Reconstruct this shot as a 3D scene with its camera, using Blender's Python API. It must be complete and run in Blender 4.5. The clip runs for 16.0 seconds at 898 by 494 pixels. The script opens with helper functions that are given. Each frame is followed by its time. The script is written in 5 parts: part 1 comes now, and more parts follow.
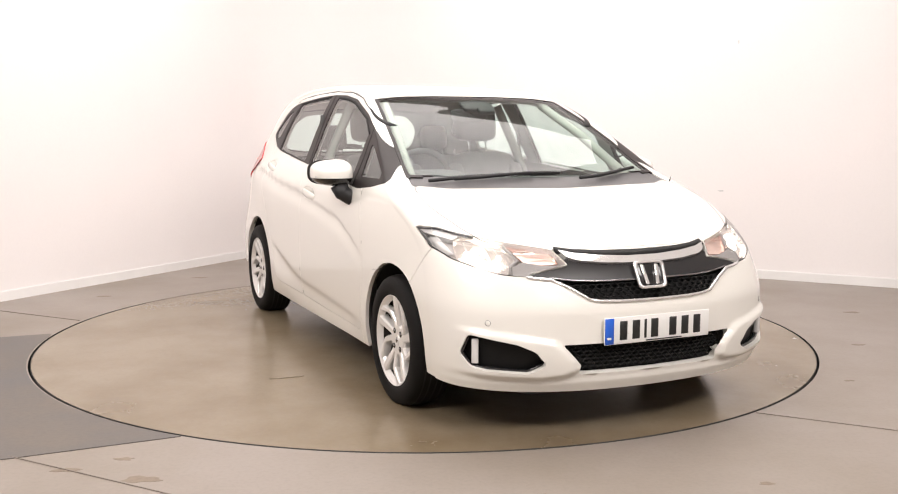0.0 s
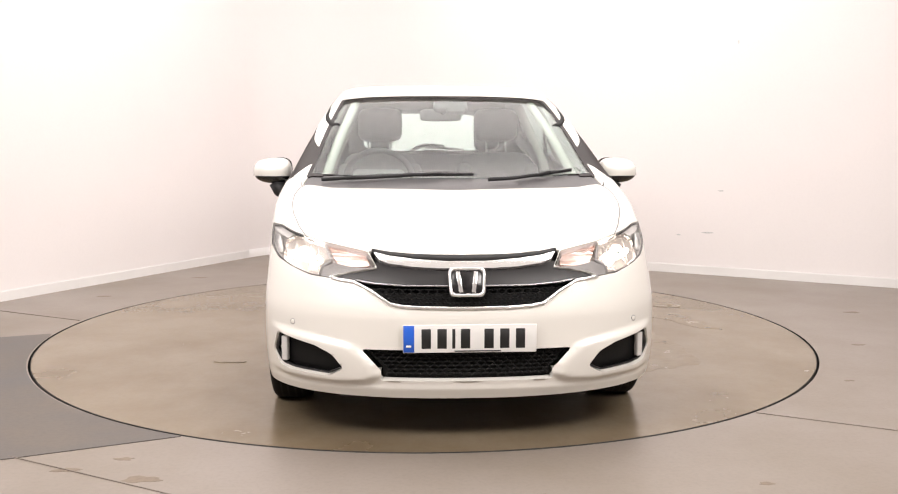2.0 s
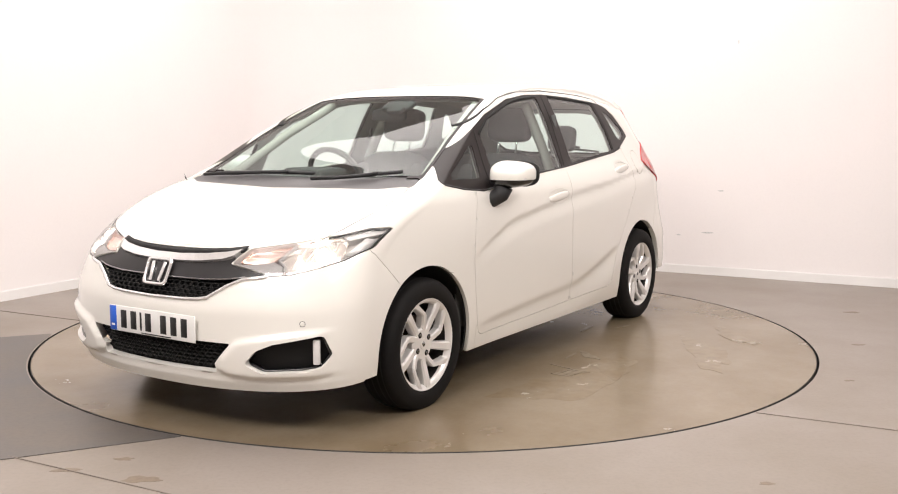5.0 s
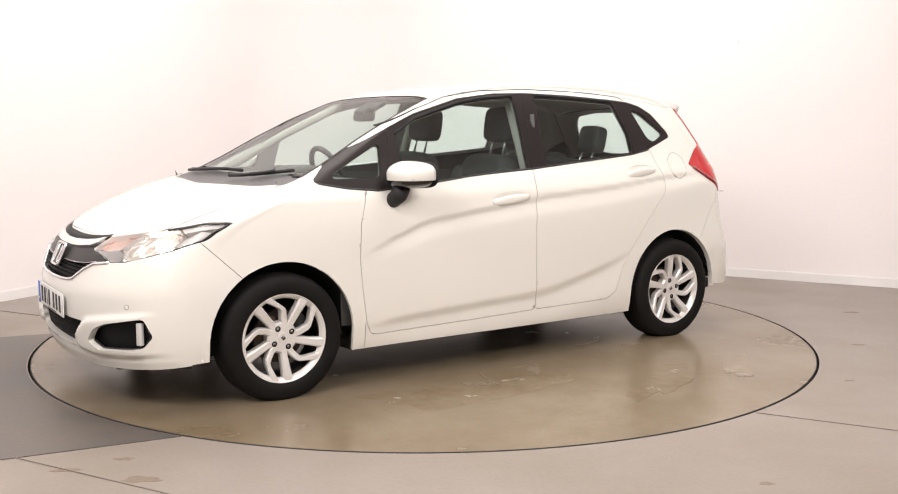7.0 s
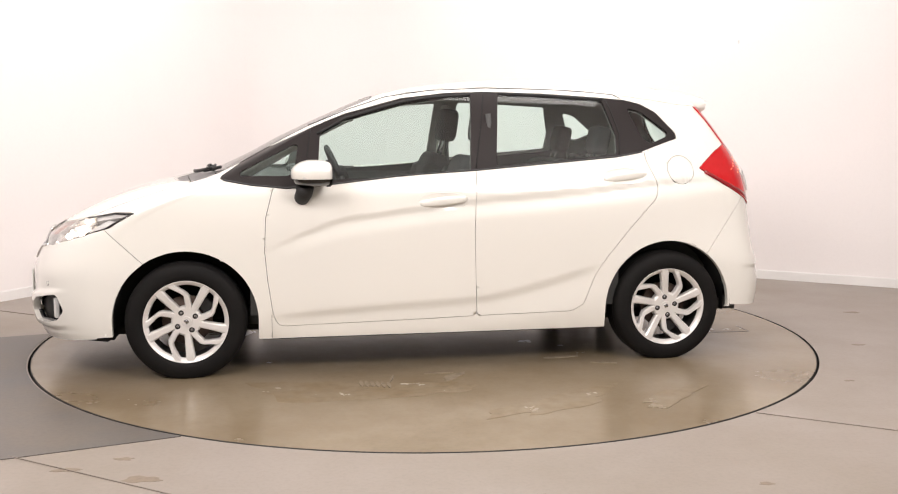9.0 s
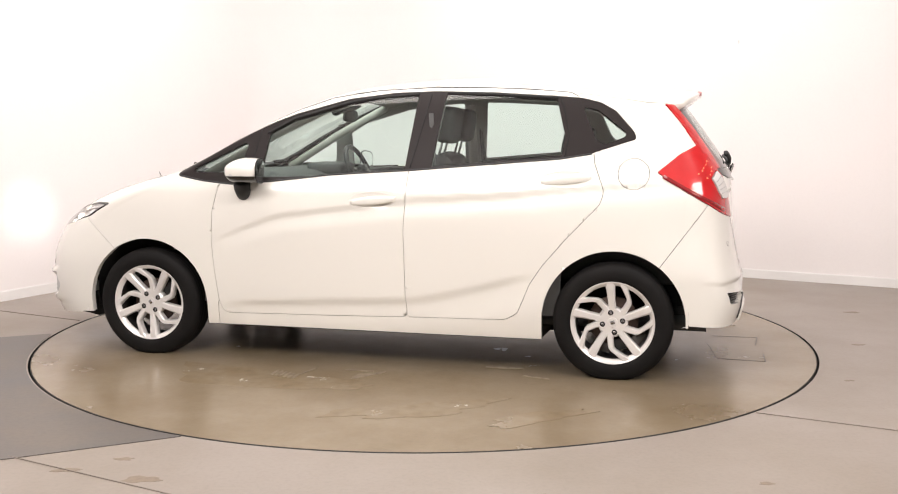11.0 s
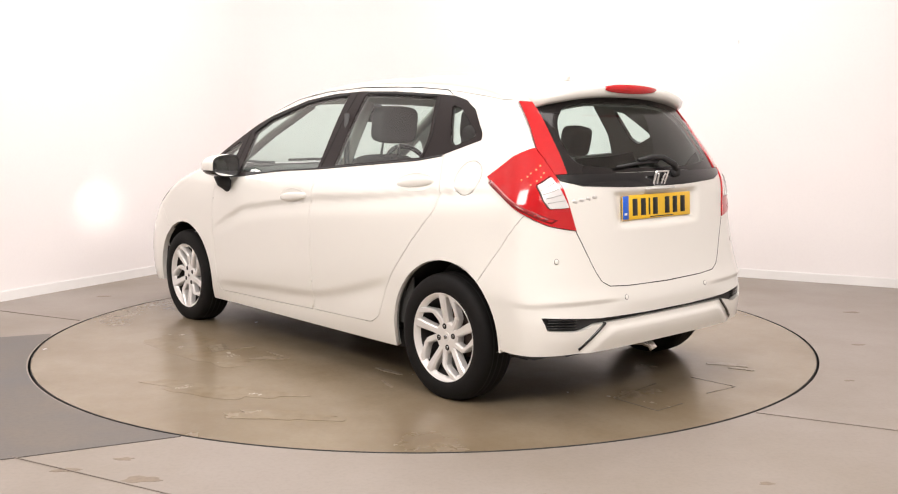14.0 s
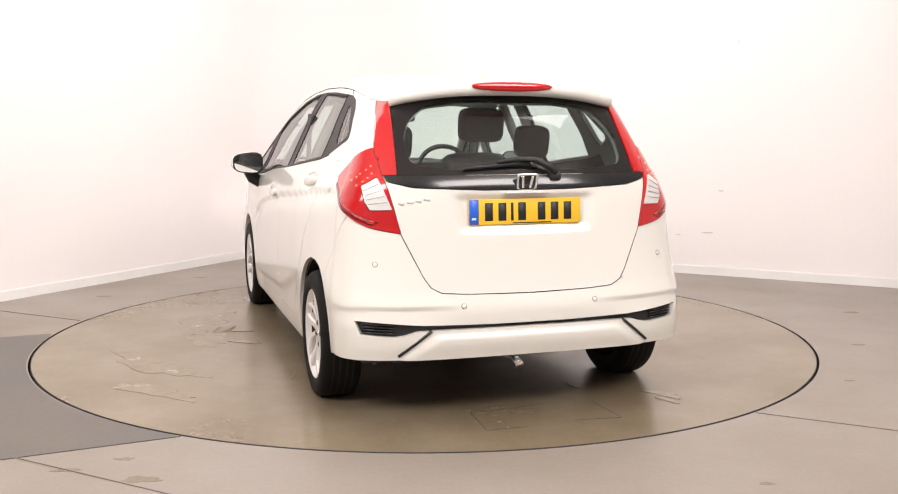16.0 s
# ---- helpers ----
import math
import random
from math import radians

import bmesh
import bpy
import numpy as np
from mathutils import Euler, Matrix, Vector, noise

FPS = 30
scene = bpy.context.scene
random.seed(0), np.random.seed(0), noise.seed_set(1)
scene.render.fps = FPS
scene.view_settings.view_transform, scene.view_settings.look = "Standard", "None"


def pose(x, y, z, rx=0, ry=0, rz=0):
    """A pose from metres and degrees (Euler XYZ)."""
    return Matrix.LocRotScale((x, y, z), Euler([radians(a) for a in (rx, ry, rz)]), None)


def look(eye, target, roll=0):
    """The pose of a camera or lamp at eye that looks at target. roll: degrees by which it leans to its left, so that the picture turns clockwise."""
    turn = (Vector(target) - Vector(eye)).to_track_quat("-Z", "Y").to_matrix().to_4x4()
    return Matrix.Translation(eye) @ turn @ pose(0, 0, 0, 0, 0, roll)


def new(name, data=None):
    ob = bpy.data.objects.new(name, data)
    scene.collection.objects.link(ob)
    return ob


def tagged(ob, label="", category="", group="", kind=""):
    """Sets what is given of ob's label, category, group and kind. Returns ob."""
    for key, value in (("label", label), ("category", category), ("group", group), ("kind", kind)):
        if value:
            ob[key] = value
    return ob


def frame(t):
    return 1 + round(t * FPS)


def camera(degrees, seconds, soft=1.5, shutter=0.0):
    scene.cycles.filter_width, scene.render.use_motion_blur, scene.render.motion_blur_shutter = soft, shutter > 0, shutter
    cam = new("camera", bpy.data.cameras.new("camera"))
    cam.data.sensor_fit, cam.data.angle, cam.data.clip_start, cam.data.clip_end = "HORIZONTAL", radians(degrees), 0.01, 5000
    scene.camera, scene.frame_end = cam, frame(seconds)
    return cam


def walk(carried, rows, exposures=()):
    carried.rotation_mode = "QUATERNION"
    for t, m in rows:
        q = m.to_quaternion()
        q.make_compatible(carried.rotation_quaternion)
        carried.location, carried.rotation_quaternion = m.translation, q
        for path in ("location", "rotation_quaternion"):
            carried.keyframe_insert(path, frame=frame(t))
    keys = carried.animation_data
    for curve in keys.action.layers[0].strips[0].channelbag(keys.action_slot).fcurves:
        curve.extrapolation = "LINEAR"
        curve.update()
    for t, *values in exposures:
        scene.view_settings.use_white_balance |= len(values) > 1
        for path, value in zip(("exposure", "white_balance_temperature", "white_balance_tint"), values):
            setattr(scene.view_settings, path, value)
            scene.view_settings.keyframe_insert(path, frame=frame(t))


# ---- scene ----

# ---- camera ----
EYE = (0.0, -5.901, 1.249)
cam = camera(49.38, 16.0, soft=1.1)
STAND = pose(*EYE, 90 - 6.99, -0.09, -1.288)
walk(cam, [(0, STAND), (16, STAND)], [(0, -0.27), (9, -0.28), (12, -0.23), (16, -0.25)])

# ---- world and light ----
world = bpy.data.worlds.new("world")
scene.world = world
world.use_nodes = True
world.node_tree.nodes["Background"].inputs[0].default_value = (1, 0.97, 0.94, 1)
world.node_tree.nodes["Background"].inputs[1].default_value = 0.3


def area_lamp(place, target, width, height, power, colour=(1, 0.935, 0.905)):
    lamp = bpy.data.lights.new("studio_lamp", "AREA")
    lamp.shape, lamp.size, lamp.size_y, lamp.energy, lamp.color = "RECTANGLE", width, height, power, colour
    ob = new("studio_lamp", lamp)
    ob.matrix_basis = look(place, target)
    return ob


area_lamp((0, 0.2, 3.9), (0, 0.2, 0), 4.5, 4.0, 252)
# two unseen fill lamps added on the camera's side to brighten the flanks
area_lamp((-2.2, -4.6, 3.7), (-0.3, 0, 0.6), 2.6, 1.4, 205)
area_lamp((2.6, -4.6, 3.7), (0.3, 0, 0.6), 2.6, 1.4, 205)


# ---- materials ----
def material(name, colour, rough=0.5, metal=0.0, coat=0.0, grain=0.0, grain_size=40.0, bump=0.0, stain=0.0, stain_size=1.5,
             dark=None, emit=0.0, emit_colour=None, spec=0.5):
    """A surface with fine grain, broad stains and relief at real-world size."""
    m = bpy.data.materials.new(name)
    m.use_nodes = True
    t = m.node_tree
    b = t.nodes["Principled BSDF"]
    b.inputs["Base Color"].default_value = (*colour, 1)
    b.inputs["Roughness"].default_value, b.inputs["Metallic"].default_value = rough, metal
    b.inputs["Coat Weight"].default_value, b.inputs["Coat Roughness"].default_value = coat, 0.03
    b.inputs["Specular IOR Level"].default_value = spec
    if emit:
        b.inputs["Emission Color"].default_value = (*(emit_colour or colour), 1)
        b.inputs["Emission Strength"].default_value = emit
    if grain or bump or stain:
        place = t.nodes.new("ShaderNodeTexCoord").outputs["Object"]
        fine = t.nodes.new("ShaderNodeTexNoise")
        fine.inputs["Scale"].default_value, fine.inputs["Detail"].default_value = grain_size, 6
        t.links.new(place, fine.inputs["Vector"])
        broad = t.nodes.new("ShaderNodeTexNoise")
        broad.inputs["Scale"].default_value, broad.inputs["Detail"].default_value, broad.inputs["Roughness"].default_value = stain_size, 7, 0.62
        t.links.new(place, broad.inputs["Vector"])
        low = dark or tuple(c * 0.6 for c in colour)
        ramp = t.nodes.new("ShaderNodeMapRange")
        ramp.inputs[1].default_value, ramp.inputs[2].default_value = 0.38, 0.66
        ramp.inputs[3].default_value, ramp.inputs[4].default_value = 0, stain
        t.links.new(broad.outputs[0], ramp.inputs[0])
        mix = t.nodes.new("ShaderNodeMix")
        mix.data_type = "RGBA"
        mix.inputs[6].default_value, mix.inputs[7].default_value = (*colour, 1), (*low, 1)
        t.links.new(ramp.outputs[0], mix.inputs[0])
        mix2 = t.nodes.new("ShaderNodeMix")
        mix2.data_type = "RGBA"
        mix2.inputs[7].default_value = (*(c * 0.45 for c in colour), 1)
        ramp2 = t.nodes.new("ShaderNodeMapRange")
        ramp2.inputs[1].default_value, ramp2.inputs[2].default_value = 0.45, 0.75
        ramp2.inputs[4].default_value = grain
        t.links.new(fine.outputs[0], ramp2.inputs[0])
        t.links.new(ramp2.outputs[0], mix2.inputs[0])
        t.links.new(mix.outputs[2], mix2.inputs[6])
        t.links.new(mix2.outputs[2], b.inputs["Base Color"])
        rr = t.nodes.new("ShaderNodeMapRange")
        rr.inputs[3].default_value, rr.inputs[4].default_value = max(rough - 0.08, 0.02), min(rough + 0.1, 1)
        t.links.new(broad.outputs[0], rr.inputs[0])
        t.links.new(rr.outputs[0], b.inputs["Roughness"])
        if bump:
            bp = t.nodes.new("ShaderNodeBump")
            bp.inputs["Strength"].default_value, bp.inputs["Distance"].default_value = bump, 0.002
            t.links.new(fine.outputs[0], bp.inputs["Height"])
            t.links.new(bp.outputs[0], b.inputs["Normal"])
    return m


def pane_material(name, tint, gloss=1.0, fall=4):
    """Thin glass: tinted and clear, with a Fresnel gloss."""
    m = bpy.data.materials.new(name)
    m.use_nodes = True
    t = m.node_tree
    t.nodes.clear()
    out = t.nodes.new("ShaderNodeOutputMaterial")
    clear, shine, face, mix = (t.nodes.new("ShaderNode" + k) for k in ("BsdfTransparent", "BsdfGlossy", "LayerWeight", "MixShader"))
    clear.inputs[0].default_value = (*tint, 1)
    shine.inputs["Roughness"].default_value = 0.01
    face.inputs[0].default_value = 0.5
    power, scale = t.nodes.new("ShaderNodeMath"), t.nodes.new("ShaderNodeMath")
    power.operation, power.inputs[1].default_value = "POWER", fall
    scale.operation, scale.inputs[1].default_value, scale.inputs[2].default_value = "MULTIPLY_ADD", 0.88, 0.05 * gloss
    t.links.new(face.outputs["Facing"], power.inputs[0])
    t.links.new(power.outputs[0], scale.inputs[0])
    t.links.new(scale.outputs[0], mix.inputs[0])
    t.links.new(clear.outputs[0], mix.inputs[1])
    t.links.new(shine.outputs[0], mix.inputs[2])
    t.links.new(mix.outputs[0], out.inputs[0])
    return m


WALL = material("wall_paint", (0.815, 0.779, 0.774), 0.75, grain=0.03, grain_size=60, bump=0.06, stain=0.05, stain_size=0.8)
SKIRT = material("skirting_paint", (0.80, 0.79, 0.78), 0.45, stain=0.1, stain_size=3)
CEILING = material("ceiling_paint", (0.8, 0.78, 0.76), 0.8, stain=0.05)
FLOOR = material("floor_concrete", (0.269, 0.234, 0.206), 0.42, grain=0.16, grain_size=55, bump=0.12, stain=0.7, stain_size=0.9, dark=(0.212, 0.178, 0.138))
PATCH = material("dark_concrete", (0.080, 0.074, 0.073), 0.4, grain=0.2, grain_size=50, bump=0.1, stain=0.8, stain_size=1.6, dark=(0.140, 0.116, 0.092))
TABLE = material("turntable_concrete", (0.228, 0.183, 0.126), 0.24, grain=0.12, grain_size=45, bump=0.06, stain=0.7, stain_size=1.3, dark=(0.142, 0.102, 0.056))
JOINT = material("joint_dark", (0.012, 0.011, 0.010), 0.7)
SEAM = material("floor_joint", (0.225, 0.193, 0.167), 0.7, grain=0.3, grain_size=30)
HATCH = material("hatch_gap", (0.075, 0.060, 0.044), 0.6, grain=0.6, grain_size=30)
STAIN = material("floor_stain", (0.20, 0.155, 0.115), 0.5, grain=0.4, grain_size=40)
SCUFF = material("pale_scuff", (0.245, 0.199, 0.142), 0.24, grain=0.5, grain_size=25)
BROWN = material("brown_stain", (0.200, 0.152, 0.094), 0.24, grain=0.3, grain_size=18, stain=0.9, stain_size=5, dark=(0.235, 0.190, 0.132))
PAINT = material("white_pearl_paint", (0.80, 0.785, 0.735), 0.28, coat=1.0, spec=0.4)
BLACK = material("gloss_black_plastic", (0.012, 0.012, 0.013), 0.18, coat=0.3)
SATIN = material("satin_black_plastic", (0.020, 0.019, 0.020), 0.38, spec=0.4)
PILLAR = material("black_pillar_film", (0.018, 0.014, 0.014), 0.4, spec=0.2)
MATT = material("matt_black_plastic", (0.014, 0.014, 0.015), 0.55, grain=0.3, grain_size=300, bump=0.1)
DEEP = material("dark_cavity", (0.006, 0.006, 0.006), 0.8)
UNDER = material("underbody_black", (0.012, 0.012, 0.012), 0.8, stain=0.5, stain_size=6, dark=(0.025, 0.022, 0.02))
CHROME = material("chrome", (0.88, 0.88, 0.88), 0.12, metal=0.75)
NET = material("grille_net", (0.008, 0.008, 0.008), 0.5, spec=0.2)
BOWL = material("silvered_bowl", (0.84, 0.81, 0.79), 0.22, metal=0.2, coat=0.5)
BARREL = material("rim_barrel", (0.06, 0.055, 0.052), 0.5, metal=0.5)
# greyer than the other black plastics: the cowl's sheen is in this colour
COWL = material("cowl_plastic", (0.10, 0.097, 0.10), 0.5, grain=0.3, grain_size=200, bump=0.1)
DARKCHROME = material("dark_chrome", (0.35, 0.35, 0.36), 0.2, metal=1.0)
ALLOY = material("silver_alloy", (0.78, 0.765, 0.745), 0.30, metal=0.30, coat=0.5)
RUBBER = material("tyre_rubber", (0.006, 0.0055, 0.0055), 0.7, grain=0.3, grain_size=120, bump=0.15, stain=0.5, stain_size=9, dark=(0.011, 0.010, 0.0095), spec=0.2)
BRAKE = material("brake_iron", (0.12, 0.085, 0.07), 0.6, metal=0.6, stain=0.6, stain_size=20)
RED = material("red_lens", (0.50, 0.006, 0.010), 0.10, coat=0.8, stain=0.35, stain_size=9, dark=(0.30, 0.004, 0.008), emit=0.05, emit_colour=(1, 0.02, 0.02))
REDGLOW = material("red_lamp_glow", (0.8, 0.2, 0.1), 0.2, emit=1.1, emit_colour=(1, 0.30, 0.14))
REDDARK = material("dark_red_lens", (0.22, 0.004, 0.008), 0.12, coat=0.6)
AMBER = material("amber_lens", (0.88, 0.66, 0.58), 0.18, metal=0.5, coat=0.5)
WHITELENS = material("white_ribbed_lens", (0.66, 0.65, 0.64), 0.18, coat=0.6)
FRIT = material("black_glass_frit", (0.016, 0.014, 0.014), 0.06, spec=0.4)
GREYLAMP = material("grey_lamp_plinth", (0.30, 0.29, 0.285), 0.3, coat=0.4)
BEAMGLOW = material("beam_glow", (1, 0.93, 0.84), 0.3, emit=20000, emit_colour=(1, 0.93, 0.84))
LINING = material("pale_grey_trim", (0.40, 0.40, 0.38), 0.85, grain=0.2, grain_size=160)
REFLECTOR = material("lamp_reflector", (0.90, 0.85, 0.81), 0.16, metal=0.8, coat=0.3)
LAMPGLOW = material("lamp_glow", (1, 0.9, 0.78), 0.3, emit=16, emit_colour=(1, 0.90, 0.78))
GLASS = pane_material("window_glass", (0.845, 0.955, 0.93), 1.7)
SCREEN = pane_material("windscreen_glass", (0.83, 0.935, 0.905), 1.1, 5)
LENS = pane_material("clear_lens", (0.95, 0.95, 0.95))
TRIM = material("dark_trim", (0.06, 0.061, 0.06), 0.7, grain=0.3, grain_size=150)
FABRIC = material("seat_fabric", (0.05, 0.05, 0.052), 0.9, grain=0.5, grain_size=220, bump=0.3)
LINER = material("pale_headliner", (0.50, 0.48, 0.44), 0.9, grain=0.2, grain_size=200)
PLATEW = material("white_plate", (0.80, 0.80, 0.78), 0.35)
PLATEY = material("yellow_plate", (0.85, 0.52, 0.03), 0.35)
BLUE = material("blue_band", (0.02, 0.12, 0.62), 0.35)
INK = material("plate_ink", (0.012, 0.012, 0.012), 0.5)
MIRROR = material("mirror_glass", (0.85, 0.86, 0.86), 0.02, metal=1.0)


# ---- shape helpers ----
def finish(bm, name, mat, parent=None, label="", flat=False):
    me = bpy.data.meshes.new(name)
    bm.normal_update()
    bm.to_mesh(me)
    bm.free()
    if not flat:
        me.polygons.foreach_set("use_smooth", [True] * len(me.polygons))
    me.materials.append(mat)
    ob = new(name, me)
    ob.parent = parent
    if label:
        ob["label"] = label
    return ob


def part(name, bm, mat, parent, label="", flat=False):
    return finish(bm, name, mat, parent, label, flat)


def box(x0, y0, z0, x1, y1, z1, bevel=0.0, seg=2, m=None):
    bm = bmesh.new()
    bmesh.ops.create_cube(bm, size=1)
    for v in bm.verts:
        v.co = ((x0 + x1) / 2 + v.co.x * (x1 - x0), (y0 + y1) / 2 + v.co.y * (y1 - y0), (z0 + z1) / 2 + v.co.z * (z1 - z0))
    if bevel:
        bmesh.ops.bevel(bm, geom=bm.edges[:], offset=bevel, segments=seg, profile=0.5, affect="EDGES")
    if m:
        bm.transform(m)
    return bm


def join(*bms):
    out = bmesh.new()
    for b in bms:
        me = bpy.data.meshes.new("tmp")
        b.to_mesh(me)
        b.free()
        out.from_mesh(me)
        bpy.data.meshes.remove(me)
    return out


def lathe(profile, n=64, axis="y"):
    """A turned shape from (radius, offset) pairs about the y axis."""
    bm = bmesh.new()
    rings = []
    for r, o in profile:
        rings.append([bm.verts.new((r * math.cos(2 * math.pi * i / n), o, r * math.sin(2 * math.pi * i / n))) for i in range(n)])
    for a, b in zip(rings, rings[1:]):
        for i in range(n):
            bm.faces.new((a[i], a[(i + 1) % n], b[(i + 1) % n], b[i]))
    bmesh.ops.recalc_face_normals(bm, faces=bm.faces[:])
    return bm


def tube(points, radius, n=10, taper=1.0):
    """A round bar along a line of points."""
    bm = bmesh.new()
    pts = [Vector(p) for p in points]
    rings = []
    for k, p in enumerate(pts):
        d = (pts[min(k + 1, len(pts) - 1)] - pts[max(k - 1, 0)]).normalized()
        u = d.orthogonal().normalized() if k == 0 else (u - d * u.dot(d)).normalized()
        w = d.cross(u)
        r = radius * (1 + (taper - 1) * k / max(len(pts) - 1, 1))
        rings.append([bm.verts.new(p + (u * math.cos(a) + w * math.sin(a)) * r) for a in (2 * math.pi * i / n for i in range(n))])
    for a, b in zip(rings, rings[1:]):
        for i in range(n):
            bm.faces.new((a[i], a[(i + 1) % n], b[(i + 1) % n], b[i]))
    bm.faces.new(rings[0][::-1])
    bm.faces.new(rings[-1])
    bmesh.ops.recalc_face_normals(bm, faces=bm.faces[:])
    return bm


def slab(outline, z0, z1):
    """A flat-topped solid over an outline in x, y."""
    bm = bmesh.new()
    f = bm.faces.new([bm.verts.new((x, y, z0)) for x, y in outline])
    r = bmesh.ops.extrude_face_region(bm, geom=[f])
    for v in r["geom"]:
        if isinstance(v, bmesh.types.BMVert):
            v.co.z = z1
    bmesh.ops.recalc_face_normals(bm, faces=bm.faces[:])
    return bm


def mirrored(bm):
    out = bm.copy()
    for v in out.verts:
        v.co.y = -v.co.y
    bmesh.ops.reverse_faces(out, faces=out.faces[:])
    return out


# ---- the studio ----
CORNER = Vector((-1.233, 4.345, 0))
ALONG_L = Vector((-0.4915, -0.8709, 0))  # left wall, coming forward from the corner
ALONG_R = Vector((0.8742, -0.4856, 0))   # right wall
DEPTH, WIDTH, HEIGHT = 11.0, 11.0, 4.2
RADIUS = 2.247


def wall_block(name, a, b, out, z0, z1, thick, mat, kind_label):
    """An upright slab from a to b, with its thickness on the side of out."""
    bm = slab([(a + out * 0).to_2d(), b.to_2d(), (b + out * thick).to_2d(), (a + out * thick).to_2d()], z0, z1)
    return tagged(finish(bm, name, mat, flat=True), kind_label, "wall" if "wall" in name else "skirting", kind="structure")


P0, P1, P2, P3 = CORNER, CORNER + ALONG_R * WIDTH, CORNER + ALONG_R * WIDTH + ALONG_L * DEPTH, CORNER + ALONG_L * DEPTH
wall_block("wall_left", P3, P0, -ALONG_R, 0, HEIGHT, 0.2, WALL, "plain white painted studio wall with faint scuffs")
wall_block("wall_right", P0 - ALONG_R * 0.2, P1, -ALONG_L, 0, HEIGHT, 0.2, WALL, "plain white painted studio wall with faint scuffs")
wall_block("wall_far_side", P1, P2, ALONG_R, 0, HEIGHT, 0.2, WALL, "plain white painted studio wall")
wall_block("wall_behind", P2, P3, ALONG_L, 0, HEIGHT, 0.2, WALL, "plain white painted studio wall")
for name, a, b, n in (("baseboard_left", P3, P0, ALONG_R), ("baseboard_right", P0, P1, ALONG_L)):
    bm = slab([a.to_2d(), b.to_2d(), (b + n * 0.016).to_2d(), (a + n * 0.016).to_2d()], 0, 0.074)
    bmesh.ops.bevel(bm, geom=[e for e in bm.edges if all(v.co.z > 0.07 for v in e.verts)], offset=0.005, segments=2, affect="EDGES")
    tagged(finish(bm, name, SKIRT, flat=True), "low white painted skirting board", "skirting", kind="structure")
tagged(finish(slab([p.to_2d() for p in (P0, P1, P2, P3)], HEIGHT, HEIGHT + 0.2), "ceiling", CEILING, flat=True),
       "white painted studio ceiling", "ceiling", kind="structure")


# the corner is coved: a quarter round between the two walls
COVE = 1.0
centre = P0 + (ALONG_R + ALONG_L) * COVE
cove = bmesh.new()
cove_foot = []
for k in range(33):
    a = math.pi / 2 * k / 32
    cove_foot.append(centre - ALONG_R * COVE * math.cos(a) - ALONG_L * COVE * math.sin(a))
low, high = ([cove.verts.new((p.x, p.y, z)) for p in cove_foot] for z in (0, HEIGHT))
for k in range(32):
    cove.faces.new((low[k], low[k + 1], high[k + 1], high[k]))
cove.normal_update()
cove.faces.ensure_lookup_table()
if cove.faces[16].normal.dot(centre - cove_foot[16]) < 0:
    bmesh.ops.reverse_faces(cove, faces=cove.faces[:])
tagged(finish(cove, "wall_cove", WALL), "rounded white corner between two studio walls", "wall", kind="structure")
skirt = bmesh.new()
rows_of = [[skirt.verts.new((centre.x + (p.x - centre.x) * s, centre.y + (p.y - centre.y) * s, z)) for p in cove_foot] for s, z in ((1, .074), (.984, .074), (.984, 0))]
for lo_row, hi_row in zip(rows_of, rows_of[1:]):
    for k in range(32):
        skirt.faces.new((lo_row[k], lo_row[k + 1], hi_row[k + 1], hi_row[k]))
bmesh.ops.recalc_face_normals(skirt, faces=skirt.faces[:])
tagged(finish(skirt, "baseboard_cove", SKIRT), "low white skirting board round the coved corner", "skirting", kind="structure")

# faint marks left on the walls
MARK = material("wall_mark", (0.60, 0.60, 0.60), 0.8, grain=0.6, grain_size=90)
for wall, along, out, d, z, length, tall in (("L", ALONG_L, ALONG_R, 4.35, 1.02, .30, .006), ("L", ALONG_L, ALONG_R, 3.9, .60, .05, .01), ("R", ALONG_R, ALONG_L, 4.25, .72, .05, .012),
                                            ("R", ALONG_R, ALONG_L, 4.15, .36, .10, .014), ("R", ALONG_R, ALONG_L, 4.35, 1.95, .012, .03), ("R", ALONG_R, ALONG_L, 3.9, .33, .04, .012)):
    p = P0 + along * d
    n = 9
    pts = [(length / 2 * math.cos(6.283 * k / n) * (1 + .3 * math.sin(5 * k)), tall / 2 * math.sin(6.283 * k / n)) for k in range(n)]
    bm = bmesh.new()
    bm.faces.new([bm.verts.new((p + along * a + out * .0015 + Vector((0, 0, z + b + a * .05)))) for a, b in pts])
    tagged(finish(bm, "wall_mark", MARK, flat=True), "faint grey scuff on the white wall", "wall mark", kind="structure")


